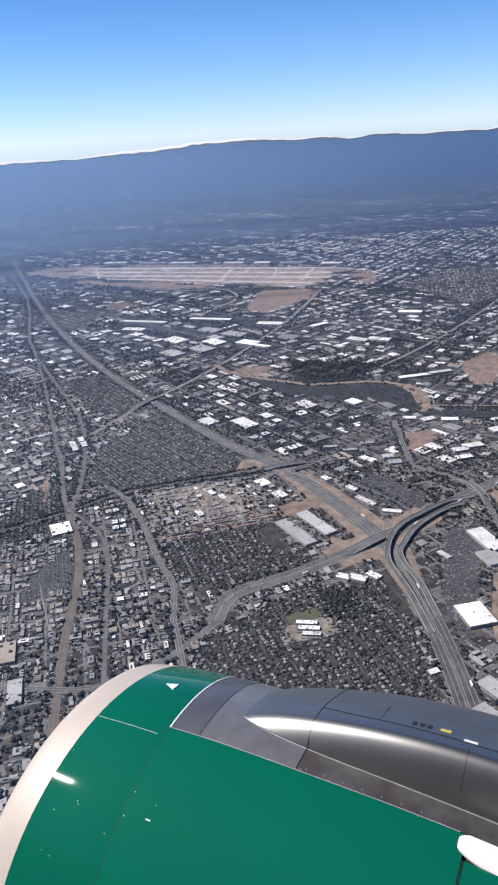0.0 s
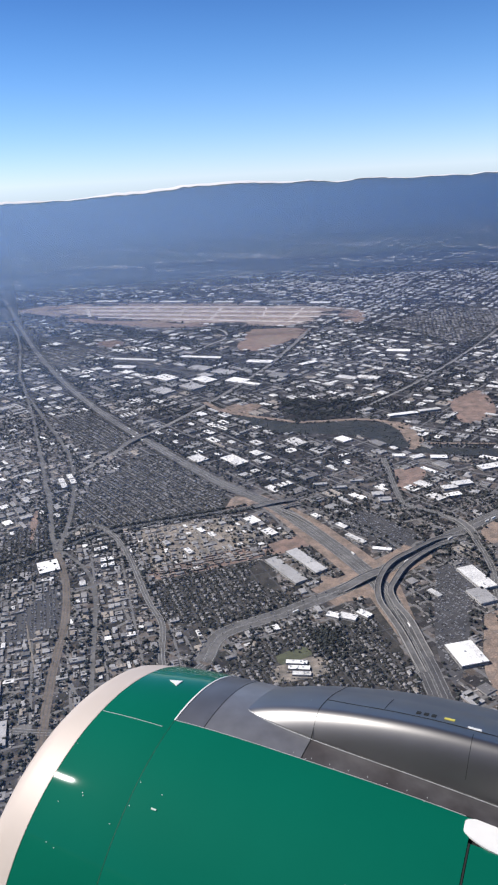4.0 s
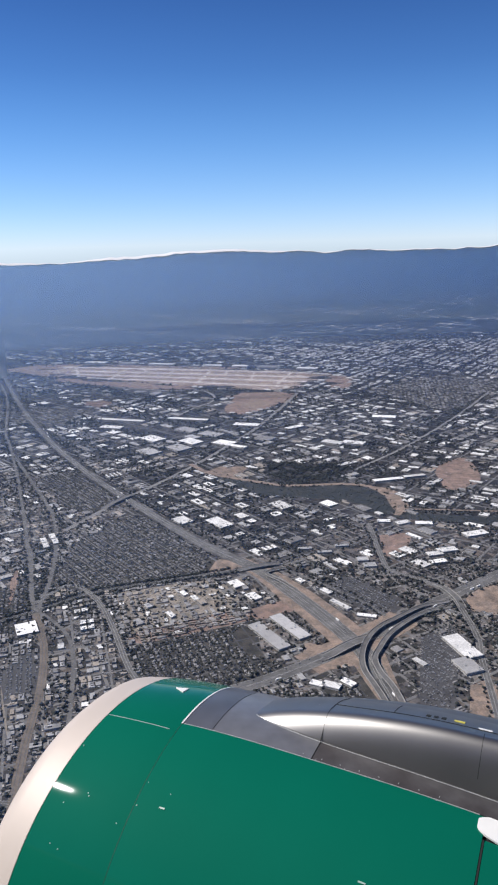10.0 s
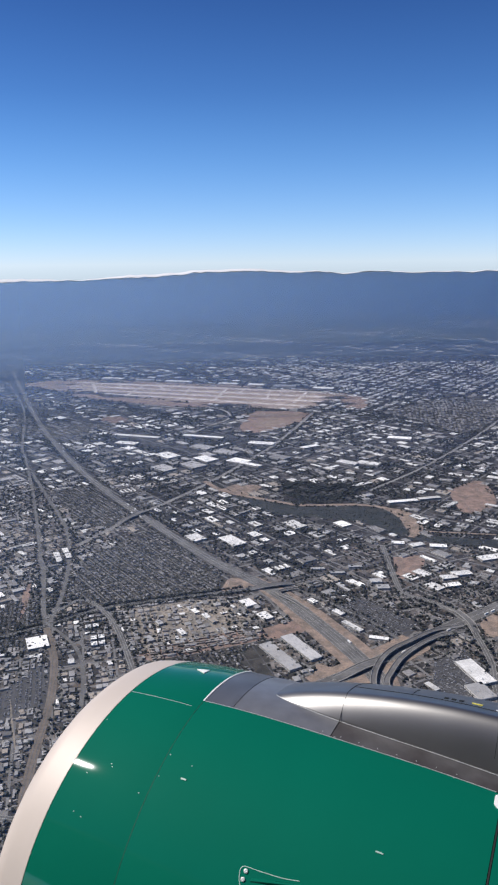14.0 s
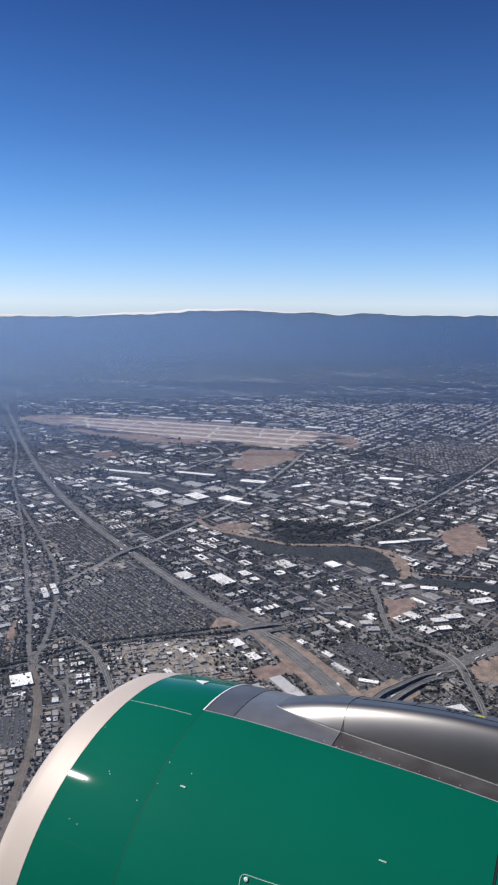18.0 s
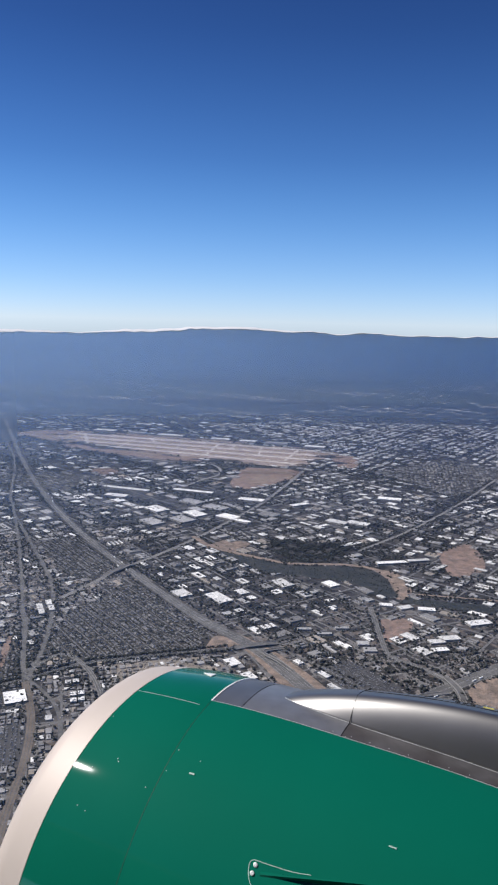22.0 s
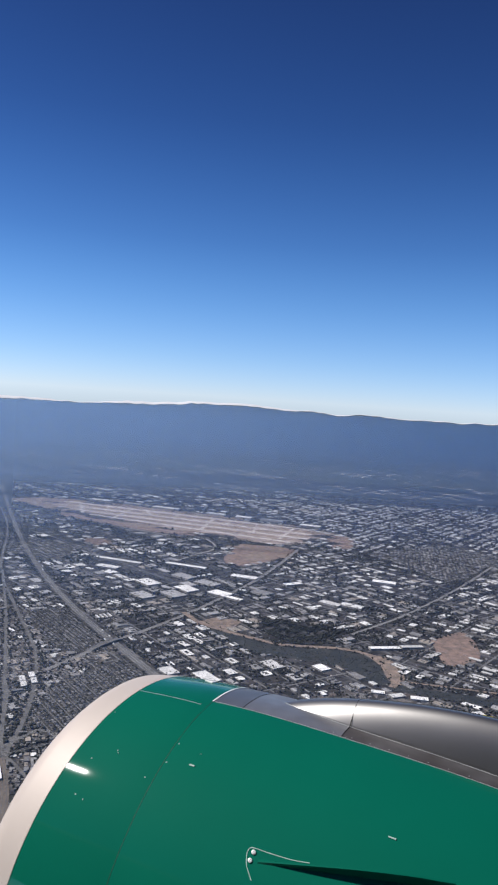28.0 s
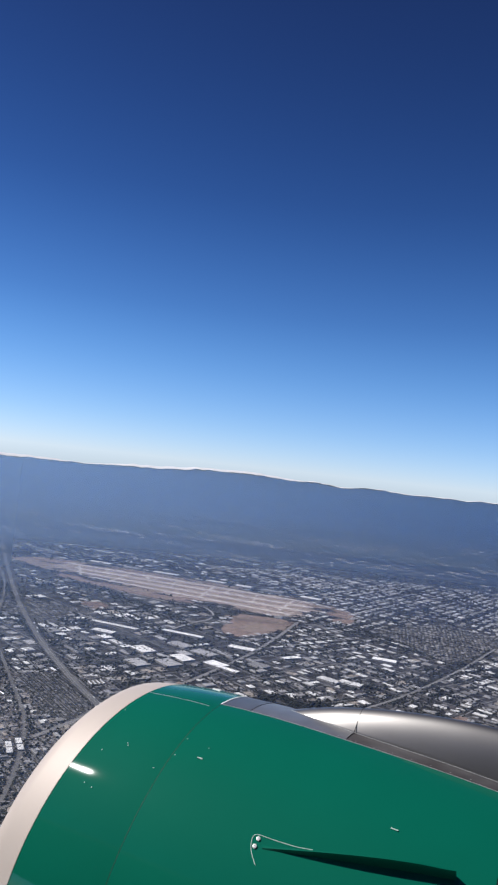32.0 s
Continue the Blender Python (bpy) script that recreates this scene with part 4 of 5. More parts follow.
def plant_trees():
    # gardens among the houses
    hx, hy = np.array(HOUSE_AT).T
    for k, r0, r1, shapes in ((5, 0.35, 1.1, CROWNS), (8, 0.16, 0.55, TEMPLATES)):
        x, y = np.repeat(hx, k) + rng.normal(0, 2.0, len(hx) * k), np.repeat(hy, k) + rng.normal(0, 2.0, len(hx) * k)
        scatter("garden_trees", "dark green garden trees among houses", x, y, (r0 + (r1 - r0) * rng.uniform(0, 1, len(x)) ** 1.5) * np.where(y > 600, 0.85, 1.0), shapes)
    # along the roads
    xs, ys = [], []
    for pts, w in LINES[:17]:
        for p, q in zip(smooth_line(pts, 5), smooth_line(pts, 5)[1:]):
            if p.y > 1600:
                continue
            t = (q - p).normalized()
            for s in (-1, 1):
                if rng.uniform() < 0.72:
                    o = s * (w / 2 + rng.uniform(1.2, 4.0))
                    xs.append(p.x - t.y * o)
                    ys.append(p.y + t.x * o)
    for p, q in zip(smooth_line(LINES[3][0], 2), smooth_line(LINES[3][0], 2)[1:]):
        t = (q - p).normalized()
        for s in (-1, 1):
            o = s * rng.uniform(3.2, 6.5)
            xs.append(p.x - t.y * o)
            ys.append(p.y + t.x * o)
    xs, ys = np.array(xs), np.array(ys)
    ok = np.ones(len(xs), bool)
    for pts, w in LINES:
        ok &= near_line(pts, xs, ys) > w / 2 + 0.6
    scatter("roadside_trees", "dark green trees along the roads", xs[ok], ys[ok], rng.uniform(0.8, 1.9, ok.sum()), CROWNS)
    # over the commercial quarters
    for n, y0, y1, r0, r1, spread in ((16000, 150, 700, 0.35, 0.95, 0.47), (26000, 150, 1050, 0.6, 1.8, 0.47), (20000, 1050, 1600, 0.9, 2.2, 0.47), (22000, 1600, 2850, 1.4, 3.2, 0.47)):
        y = np.sqrt(rng.uniform(y0 ** 2, y1 ** 2, n))
        x = rng.uniform(-1, 1, n) * (y * spread + 40)
        ok = free_mask(x, y, 0.5)
        patch = np.sin(x * 0.021 + 1.3) * np.sin(y * 0.017 + x * 0.006) + np.sin(x * 0.05 + y * 0.043)
        ok &= patch + rng.normal(0, 0.7, n) > -0.1
        scatter("town_trees", "dark green trees between commercial buildings", x[ok], y[ok], rng.uniform(r0, r1, ok.sum()))
    x, y = random_in(3000, 70, 185, 895, 1015)
    ok = inside(WOOD, x, y) & (np.sin(x * 0.13) * np.sin(y * 0.16 + x * 0.05) + rng.normal(0, 0.5, 3000) > 0.0)
    scatter("woodland", "dense dark woodland block beside the river", x[ok], y[ok], rng.uniform(0.6, 2.2, ok.sum()), CROWNS)
    x, y = rng.normal(59, 6.5, 260), rng.normal(431, 8, 260)
    scatter("copse", "dark copse of tall trees beside the school", x, y, rng.uniform(0.7, 1.7, 260), CROWNS)
    x, y = random_in(6000, -30, 390, 720, 1015)
    ok = inside(RIVER, x, y) | inside(CHANNEL, x, y)
    scatter("marsh_shrubs", "dark low shrubs in the river basin", x[ok], y[ok], rng.uniform(0.25, 0.8, ok.sum()))


plant_trees()


# ---- cars ----
def parked_cars():
    verts, faces = [], []

    def car(x, y, a, s=1.0):
        m = pose(x, y, 0.1, 0, 0, a)
        for b in (box_verts(1.5 * s, 0.62 * s, 0.06, 0.32), box_verts(0.8 * s, 0.54 * s, 0.32, 0.52)):
            faces.extend(tuple(k + len(verts) for k in f) for f in BOX)
            verts.extend(tuple(m @ Vector(v)) for v in b)

    for poly in PARKS:
        xs, ys = [p[0] for p in poly], [p[1] for p in poly]
        ang = heading(sum(xs) / 4, sum(ys) / 4)
        x, y = lots(min(xs), max(xs), min(ys), max(ys), ang, 0.95, 2.6, 40, 2, 1.6)
        ok = inside(poly, x, y) & (rng.uniform(0, 1, x.shape) < 0.55)
        for xx, yy in zip(x[ok], y[ok]):
            car(xx, yy, ang + 90)
    for x, y, turn, w, d, h, k in SPECS[:600]:
        if rng.uniform() < 0.6:
            m = pose(x, y, 0, 0, 0, turn)
            side = rng.choice([-1, 1])
            for i in range(int(w / 0.95)):
                if rng.uniform() < 0.6:
                    p = m @ Vector((-w / 2 + i * 0.95, side * (d / 2 + 2.2), 0))
                    car(p.x, p.y, turn + 90)
    tagged(new("parked_cars", mesh_of("parked_cars", verts, faces, M_CAR)), "rows of parked cars in many greys", "cars", kind="stuff")


parked_cars()


def road_cars():
    n = 0
    body = mesh_of("body", *joined([box_verts(1.5, 0.62, 0.08, 0.34)]), M_CAR)
    cab = mesh_of("cabin", *joined([box_verts(0.8, 0.54, 0.34, 0.54)]), M_WALL_GLASS)
    truck = mesh_of("trailer", *joined([box_verts(4.6, 0.85, 0.05, 1.2)]), M_ROOF_W)
    for pts, shifts, top in ((FREEWAY, (-6.4, -3.2, 3.2, 6.4), 1300), (CROSSWAY, (-4, 4), 1300)):
        line = [p for p in smooth_line(pts, 3) if p.y < top]
        for i in range(1, len(line) - 1):
            if rng.uniform() < 0.28 and n < 150:
                t = (line[i + 1] - line[i - 1]).normalized()
                o = rng.choice(shifts)
                lorry = rng.uniform() < 0.12
                thing = new("lorry" if lorry else "car")
                thing.matrix_world = pose(line[i].x - t.y * o, line[i].y + t.x * o, 0.17, 0, 0, math.degrees(math.atan2(t.y, t.x)))
                tagged(thing, "white box lorry on the freeway" if lorry else "small car driving on the grey freeway", "lorry" if lorry else "car", "freeway traffic")
                part("trailer" if lorry else "body", truck if lorry else body, thing)
                part("cabin", cab, thing)
                n += 1


road_cars()


# ---- hills, fog bank and the sheets that stand in for haze ----
def hills():
    """A mountain range along the horizon, with spurs."""
    verts, faces = [], []
    n, m = 260, 26
    for j in range(m):
        k = j / (m - 1)
        for i in range(n):
            a = radians(-60 + 120 * i / (n - 1))
            rad = 2850 + 1700 * k
            verts.append((rad * math.sin(a), rad * math.cos(a), hill_form(a, k)))
    for j in range(m - 1):
        for i in range(n - 1):
            a = j * n + i
            faces.append((a, a + 1, a + n + 1, a + n))
    tagged(new("backdrop", mesh_of("hills", verts, faces, M_HILL, True)), "dark wooded mountain range along the horizon", "mountains", kind="structure")


hills()


# haze put in as a blue tint on see-through sheets, varied by height
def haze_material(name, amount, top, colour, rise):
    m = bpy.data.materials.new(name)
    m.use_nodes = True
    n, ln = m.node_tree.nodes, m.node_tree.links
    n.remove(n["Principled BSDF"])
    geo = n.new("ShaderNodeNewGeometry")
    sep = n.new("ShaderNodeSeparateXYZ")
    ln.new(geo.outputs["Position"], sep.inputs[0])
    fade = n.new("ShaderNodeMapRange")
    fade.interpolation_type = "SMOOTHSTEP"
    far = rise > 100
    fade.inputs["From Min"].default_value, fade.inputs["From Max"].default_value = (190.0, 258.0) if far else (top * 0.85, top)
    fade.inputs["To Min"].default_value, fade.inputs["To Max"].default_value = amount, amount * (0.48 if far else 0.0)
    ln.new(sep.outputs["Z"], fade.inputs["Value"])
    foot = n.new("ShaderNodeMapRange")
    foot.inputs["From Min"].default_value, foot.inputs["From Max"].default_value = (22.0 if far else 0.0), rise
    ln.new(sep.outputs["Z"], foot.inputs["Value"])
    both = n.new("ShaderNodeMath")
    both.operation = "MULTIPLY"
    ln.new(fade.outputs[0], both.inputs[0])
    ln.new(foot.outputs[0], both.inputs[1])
    # more tint to the left imitates the brighter haze on the sun's side
    side, sunward, weighted = n.new("ShaderNodeMath"), n.new("ShaderNodeMapRange"), n.new("ShaderNodeMath")
    side.operation, weighted.operation = "DIVIDE", "MULTIPLY"
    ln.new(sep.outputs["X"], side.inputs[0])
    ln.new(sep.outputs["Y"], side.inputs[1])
    sunward.inputs["From Min"].default_value, sunward.inputs["From Max"].default_value = -0.42, 0.1
    sunward.inputs["To Min"].default_value, sunward.inputs["To Max"].default_value = 1.6, 1.0
    ln.new(side.outputs[0], sunward.inputs["Value"])
    ln.new(both.outputs[0], weighted.inputs[0])
    ln.new(sunward.outputs[0], weighted.inputs[1])
    both = weighted
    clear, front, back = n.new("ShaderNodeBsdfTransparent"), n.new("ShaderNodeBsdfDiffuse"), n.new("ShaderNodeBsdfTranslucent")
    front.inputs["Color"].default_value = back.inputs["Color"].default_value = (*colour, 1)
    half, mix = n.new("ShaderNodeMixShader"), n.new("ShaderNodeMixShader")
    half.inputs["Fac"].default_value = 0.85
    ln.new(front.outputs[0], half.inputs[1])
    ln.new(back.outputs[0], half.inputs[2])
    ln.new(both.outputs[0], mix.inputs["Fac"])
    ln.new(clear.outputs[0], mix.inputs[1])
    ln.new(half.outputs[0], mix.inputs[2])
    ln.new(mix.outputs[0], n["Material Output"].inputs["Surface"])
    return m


# tinted sheets that imitate haze: radius, amount, top, drop below the crest
HAZE_SHEETS = [(130, 0.035, 292, 0), (600, 0.045, 290, 0), (1000, 0.11, 290, 12), (1500, 0.23, 400, 8), (2100, 0.40, 400, 5), (2800, 0.76, 400, 3), (3500, 0.82, 400, 1)]
for k, (rad, amount, top, sink) in enumerate(HAZE_SHEETS):
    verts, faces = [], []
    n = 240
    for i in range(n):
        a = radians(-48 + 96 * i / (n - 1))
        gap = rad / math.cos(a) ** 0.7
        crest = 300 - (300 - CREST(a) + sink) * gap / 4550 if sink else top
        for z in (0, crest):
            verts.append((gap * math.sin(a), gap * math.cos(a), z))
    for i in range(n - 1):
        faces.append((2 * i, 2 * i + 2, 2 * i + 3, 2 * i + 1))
    veil = tagged(new("backdrop", mesh_of("haze", verts, faces, haze_material(f"haze_{k}", amount, top, (0.44, 0.645, 0.97) if rad < 2000 else (0.51, 0.72, 0.95), 55.0 if rad < 2500 else 125.0), True)), "see-through blue sheet standing in for haze over the plain", "haze", kind="structure")


def cloud_bank():
    """A low white bank of sea fog lying behind the ridge."""
    verts, faces, n = [], [], 220
    for i in range(n):
        a = radians(-56 + 112 * i / (n - 1))
        b = max(0.0, 0.55 + noise.fractal(Vector((a * 6, 1.5, 0)), 0.9, 2.2, 5)) * (1.0 - 0.5 * a)
        top = CREST(a) - 1 + 11 * b * (1 - 1.8 * a)
        for rad, z in ((4600, RIDGE(a) - 40), (4610, top - 18), (4680, top - 5), (4790, top)):
            verts.append((rad * math.sin(a), rad * math.cos(a), z))
    for i in range(n - 1):
        for j in range(3):
            k = i * 4 + j
            faces.append((k, k + 4, k + 5, k + 1))
    m = mat("fog_white", (0.66, 0.67, 0.69), 1.0, vary=0.05, size=60)
    tagged(new("backdrop", mesh_of("cloud_bank", verts, faces, m, True)), "low white bank of fog behind the ridge", "fog", kind="structure")


cloud_bank()


# ---- yards: rails and trailers ----
def rail_yard():
    for k in range(7):
        v, f = ribbon(smooth_line([(-186 + 2.6 * k, 440), (-176 + 2.4 * k, 400), (-166 + 2.2 * k, 355), (-158 + 2.0 * k, 300)]), 0.7, 0.14)
        tagged(new("rail_track", mesh_of("rail_track", v, f, M_CONCRETE)), "pale rail track of a freight yard", "rail track", kind="structure")
    for s in (-1.3, 1.3):
        v, f = ribbon(smooth_line(ROADS[6][2]), 0.5, 0.3, shift=s)
        tagged(new("rail_track", mesh_of("rail_track", v, f, M_PAVE)), "grey rail track on brown ballast", "rail track", kind="structure")


rail_yard()


def trailers():
    """Rows of parked trailers in the brown yard."""
    verts, faces = [], []
    poly = FIELDS[8][3]
    x, y = lots(-75, 30, 525, 578, 12, 4.6, 3.2, 20, 2, 1.2)
    ok = inside(poly, x, y) & (rng.uniform(0, 1, x.shape) < 0.8)
    for xx, yy in zip(x[ok], y[ok]):
        m = pose(xx, yy, 0.05, 0, 0, 12 + rng.normal(0, 2))
        faces.extend(tuple(k + len(verts) for k in f) for f in BOX)
        verts.extend(tuple(m @ Vector(v)) for v in box_verts(3.9, 1.1, 0.1, 1.2))
    tagged(new("parked_trailers", mesh_of("parked_trailers", verts, faces, M_ROOF_T)), "rows of brown and grey parked trailers", "trailers", kind="stuff")


trailers()


# ---- the aircraft's engine nacelle ----
M_GREEN = mat("gloss_green_paint", (0.0012, 0.118, 0.074), 0.6, vary=0.05, size=0.6, coat=0.75)
M_LIP = mat("satin_aluminium_lip", (0.535, 0.468, 0.418), 0.55, 0.1, vary=0.04, size=0.25)
M_GREY = mat("grey_metallic_paint", (0.265, 0.270, 0.287), 0.38, 0.5, vary=0.16, size=0.12, second=(0.225, 0.230, 0.248), mix_size=0.5)
M_DARK = mat("dark_blue_grey_paint", (0.170, 0.178, 0.200), 0.40, 0.5, vary=0.2, size=0.10, second=(0.125, 0.130, 0.145), mix_size=0.4)
M_STEEL = mat("brushed_titanium", (0.310, 0.303, 0.295), 0.42, 0.96, vary=0.09, size=0.3)
M_STRIP = mat("dull_grey_skirt_paint", (0.098, 0.094, 0.098), 0.5, 0.3, vary=0.3, size=0.10, second=(0.070, 0.064, 0.066), mix_size=0.35)
M_SEAM = mat("dark_panel_gap", (0.012, 0.014, 0.014), 0.8, vary=0.1, size=0.1)
M_EDGE = mat("bright_edge", (0.52, 0.54, 0.54), 0.45, 0.3, vary=0.1, size=0.05)
M_GAP = mat("green_panel_joint", (0.008, 0.045, 0.03), 0.7, vary=0.2, size=0.1)
M_GREEN.node_tree.nodes["Principled BSDF"].inputs["Coat Roughness"].default_value = 0.035
M_GREEN.node_tree.nodes["Principled BSDF"].inputs["Specular IOR Level"].default_value = 0.02
M_WHITE = mat("white_placard", (0.80, 0.80, 0.78), 0.5, vary=0.05, size=0.1)
M_MINT = mat("pale_green_stencil_paint", (0.34, 0.47, 0.42), 0.5, vary=0.2, size=0.03)
M_YELLOW = mat("yellow_placard", (0.62, 0.55, 0.10), 0.5, vary=0.1, size=0.1)
AXIS = Matrix(((0.8848, 0.4562, 0.0957, -0.5146), (-0.4648, 0.8792, 0.105, 4.4548), (-0.0363, -0.1374, 0.9899, 296.6275), (0, 0, 0, 1)))
SHAPE_S = [-0.06, -0.05, -0.03, 0.0, 0.05, 0.1, 0.2, 0.4, 0.63, 1.0, 1.5, 2.2, 3.0, 3.6]
SHAPE_R = [1.05, 1.075, 1.10, 1.13, 1.142, 1.15, 1.168, 1.21, 1.246, 1.266, 1.266, 1.25, 1.19, 1.10]


def hull(s):
    """The hull's radius along the axis, as a smooth curve through the stations."""
    k = min(max(int(np.searchsorted(SHAPE_S, s)) - 1, 0), len(SHAPE_S) - 2)

    def slope(q):
        a, b = max(q - 1, 0), min(q + 1, len(SHAPE_S) - 1)
        return (SHAPE_R[b] - SHAPE_R[a]) / (SHAPE_S[b] - SHAPE_S[a])

    d = SHAPE_S[k + 1] - SHAPE_S[k]
    t = min(max((s - SHAPE_S[k]) / d, 0.0), 1.0)
    return ((2 * t ** 3 - 3 * t ** 2 + 1) * SHAPE_R[k] + (t ** 3 - 2 * t ** 2 + t) * d * slope(k)
            + (3 * t ** 2 - 2 * t ** 3) * SHAPE_R[k + 1] + (t ** 3 - t ** 2) * d * slope(k + 1))


def canted(s, r, phi):
    """The inlet is a little wider than the cowl behind it, and its plane leans."""
    k = min(max((0.645 - s) / 0.445, 0.0), 1.0)
    return s + k * (0.0045 * (math.cos(phi) - 1) + 0.1125 * math.sin(phi) - 0.0229), r * (1 + 0.0385 * k)


def fairing_foot(s):
    """The angle at which the fairing meets the hull."""
    return 0.037 - 0.105 * (1 - math.exp(-(max(s - 1.018, 0.0) / 0.30) ** 0.8))


def shoulder(s):
    """The angle over which the fairing rises from its foot."""
    return 0.035 + 0.07 * (1 - math.exp(-max(s - 1.018, 0.0) / 0.15))


def crown(s, phi):
    """How far the pylon fairing on top stands proud of the round hull: a steep wall, a round shoulder, a flat top."""
    if s < 1.018:
        return 0.0
    foot = fairing_foot(s)
    high = 0.35 * (1 - math.exp(-1.1 * (s - 1.018)))
    p = 0.36 - abs(phi - 0.36)
    if p <= foot:
        return 0.0
    q = min(1.0, (p - foot) / shoulder(s))
    return high * (1 - (1 - q) ** 2.2) * (1 - 0.6 * max(0.0, p))


def at(s, phi, up=0.0, fairing=True):
    s, r = canted(s, hull(s) + up + (crown(s, phi) if fairing else 0), phi)
    return (s, r * math.sin(phi), r * math.cos(phi))


def patch(s0, s1, p0, p1, up=0.0, thick=0.012, ns=None, np_=None, fairing=False):
    """A bent panel on the hull with its own thickness."""
    ns = ns or max(2, int((s1 - s0) / 0.05) + 1)
    np_ = np_ or max(2, int((p1 - p0) / 0.04) + 1)
    verts, faces = [], []
    for layer in (0, 1):
        for i in range(ns):
            for j in range(np_):
                verts.append(at(s0 + (s1 - s0) * i / (ns - 1), p0 + (p1 - p0) * j / (np_ - 1), up - thick * layer, fairing))
    o = ns * np_
    for i in range(ns - 1):
        for j in range(np_ - 1):
            a = i * np_ + j
            faces.append((a, a + 1, a + np_ + 1, a + np_))
            faces.append((o + a, o + a + np_, o + a + np_ + 1, o + a + 1))
    for i in range(ns - 1):
        for j in (0, np_ - 1):
            a = i * np_ + j
            q = (a, a + np_, o + a + np_, o + a)
            faces.append(q if j == 0 else q[::-1])
    for j in range(np_ - 1):
        for i in (0, ns - 1):
            a = i * np_ + j
            q = (a + 1, a, o + a, o + a + 1)
            faces.append(q if i == 0 else q[::-1])
    return verts, faces


def fairing_panel(s0, s1, ns, side, thick=0.012):
    """A crown panel whose mesh follows the foot of the fairing; side: "skirt" below the foot, "body" above it."""
    rows, faces = [], []
    for s in np.linspace(s0, s1, ns):
        foot = fairing_foot(s)
        if side == "skirt":
            cols = [-0.178 + (foot - 0.0006 + 0.178) * k / 6 for k in range(7)]
        else:
            w = shoulder(s)
            cols = [foot + w * (k / 30) for k in range(31)]
            cols += [foot + w + (0.36 - foot - w) * k / 10 for k in range(1, 11)]
            cols += [0.36 + (0.92 - 0.36) * k / 24 for k in range(1, 25)]
        rows.append([at(s, p) for p in cols] + [at(s, cols[-1], -thick), at(s, cols[0], -thick)])
    n = len(rows[0])
    verts = [v for r in rows for v in r]
    for i in range(ns - 1):
        for j in range(n):
            if j != n - 2:
                k = (j + 1) % n
                faces.append((i * n + j, (i + 1) * n + j, (i + 1) * n + k, i * n + k))
    return verts, faces


def strip(points, width, up=0.003, thick=0.004, fairing=True):
    """A narrow raised line over the hull through (s, phi) points."""
    verts, faces = [], []
    line = smooth_line(points, 0.03)
    for i, p in enumerate(line):
        t = (line[min(i + 1, len(line) - 1)] - line[max(i - 1, 0)])
        t = Vector((t.x, t.y * 1.25)).normalized()
        for s in (-0.5, 0.5):
            q = (p.x - t.y * s * width, p.y + t.x * s * width / 1.25)
            verts.append(at(*q, up, fairing))
            verts.append(at(*q, up - thick, fairing))
    for i in range(len(line) - 1):
        a = i * 4
        faces += [(a, a + 2, a + 6, a + 4), (a, a + 4, a + 5, a + 1), (a + 2, a + 3, a + 7, a + 6)]
    return verts, faces


def smooth_part(name, vf, material, parent, label="", angle=40):
    me = mesh_of(name, vf[0], vf[1], material)
    bm = bmesh.new()
    bm.from_mesh(me)
    bmesh.ops.recalc_face_normals(bm, faces=bm.faces[:])
    for e in bm.edges:
        e.smooth = len(e.link_faces) == 2 and e.calc_face_angle(0) < radians(angle)
    for f in bm.faces:
        f.smooth = True
    bm.to_mesh(me)
    bm.free()
    return part(name, me, parent, label)


def revolve(rows, n=160, p0=-math.pi, p1=math.pi):
    verts = []
    for s0, r0 in rows:
        for j in range(n + 1):
            phi = p0 + (p1 - p0) * j / n
            s, r = canted(s0, r0, phi)
            verts.append((s, r * math.sin(phi), r * math.cos(phi)))
    faces = [(i * (n + 1) + j, i * (n + 1) + j + 1, (i + 1) * (n + 1) + j + 1, (i + 1) * (n + 1) + j) for i in range(len(rows) - 1) for j in range(n)]
    return verts, faces


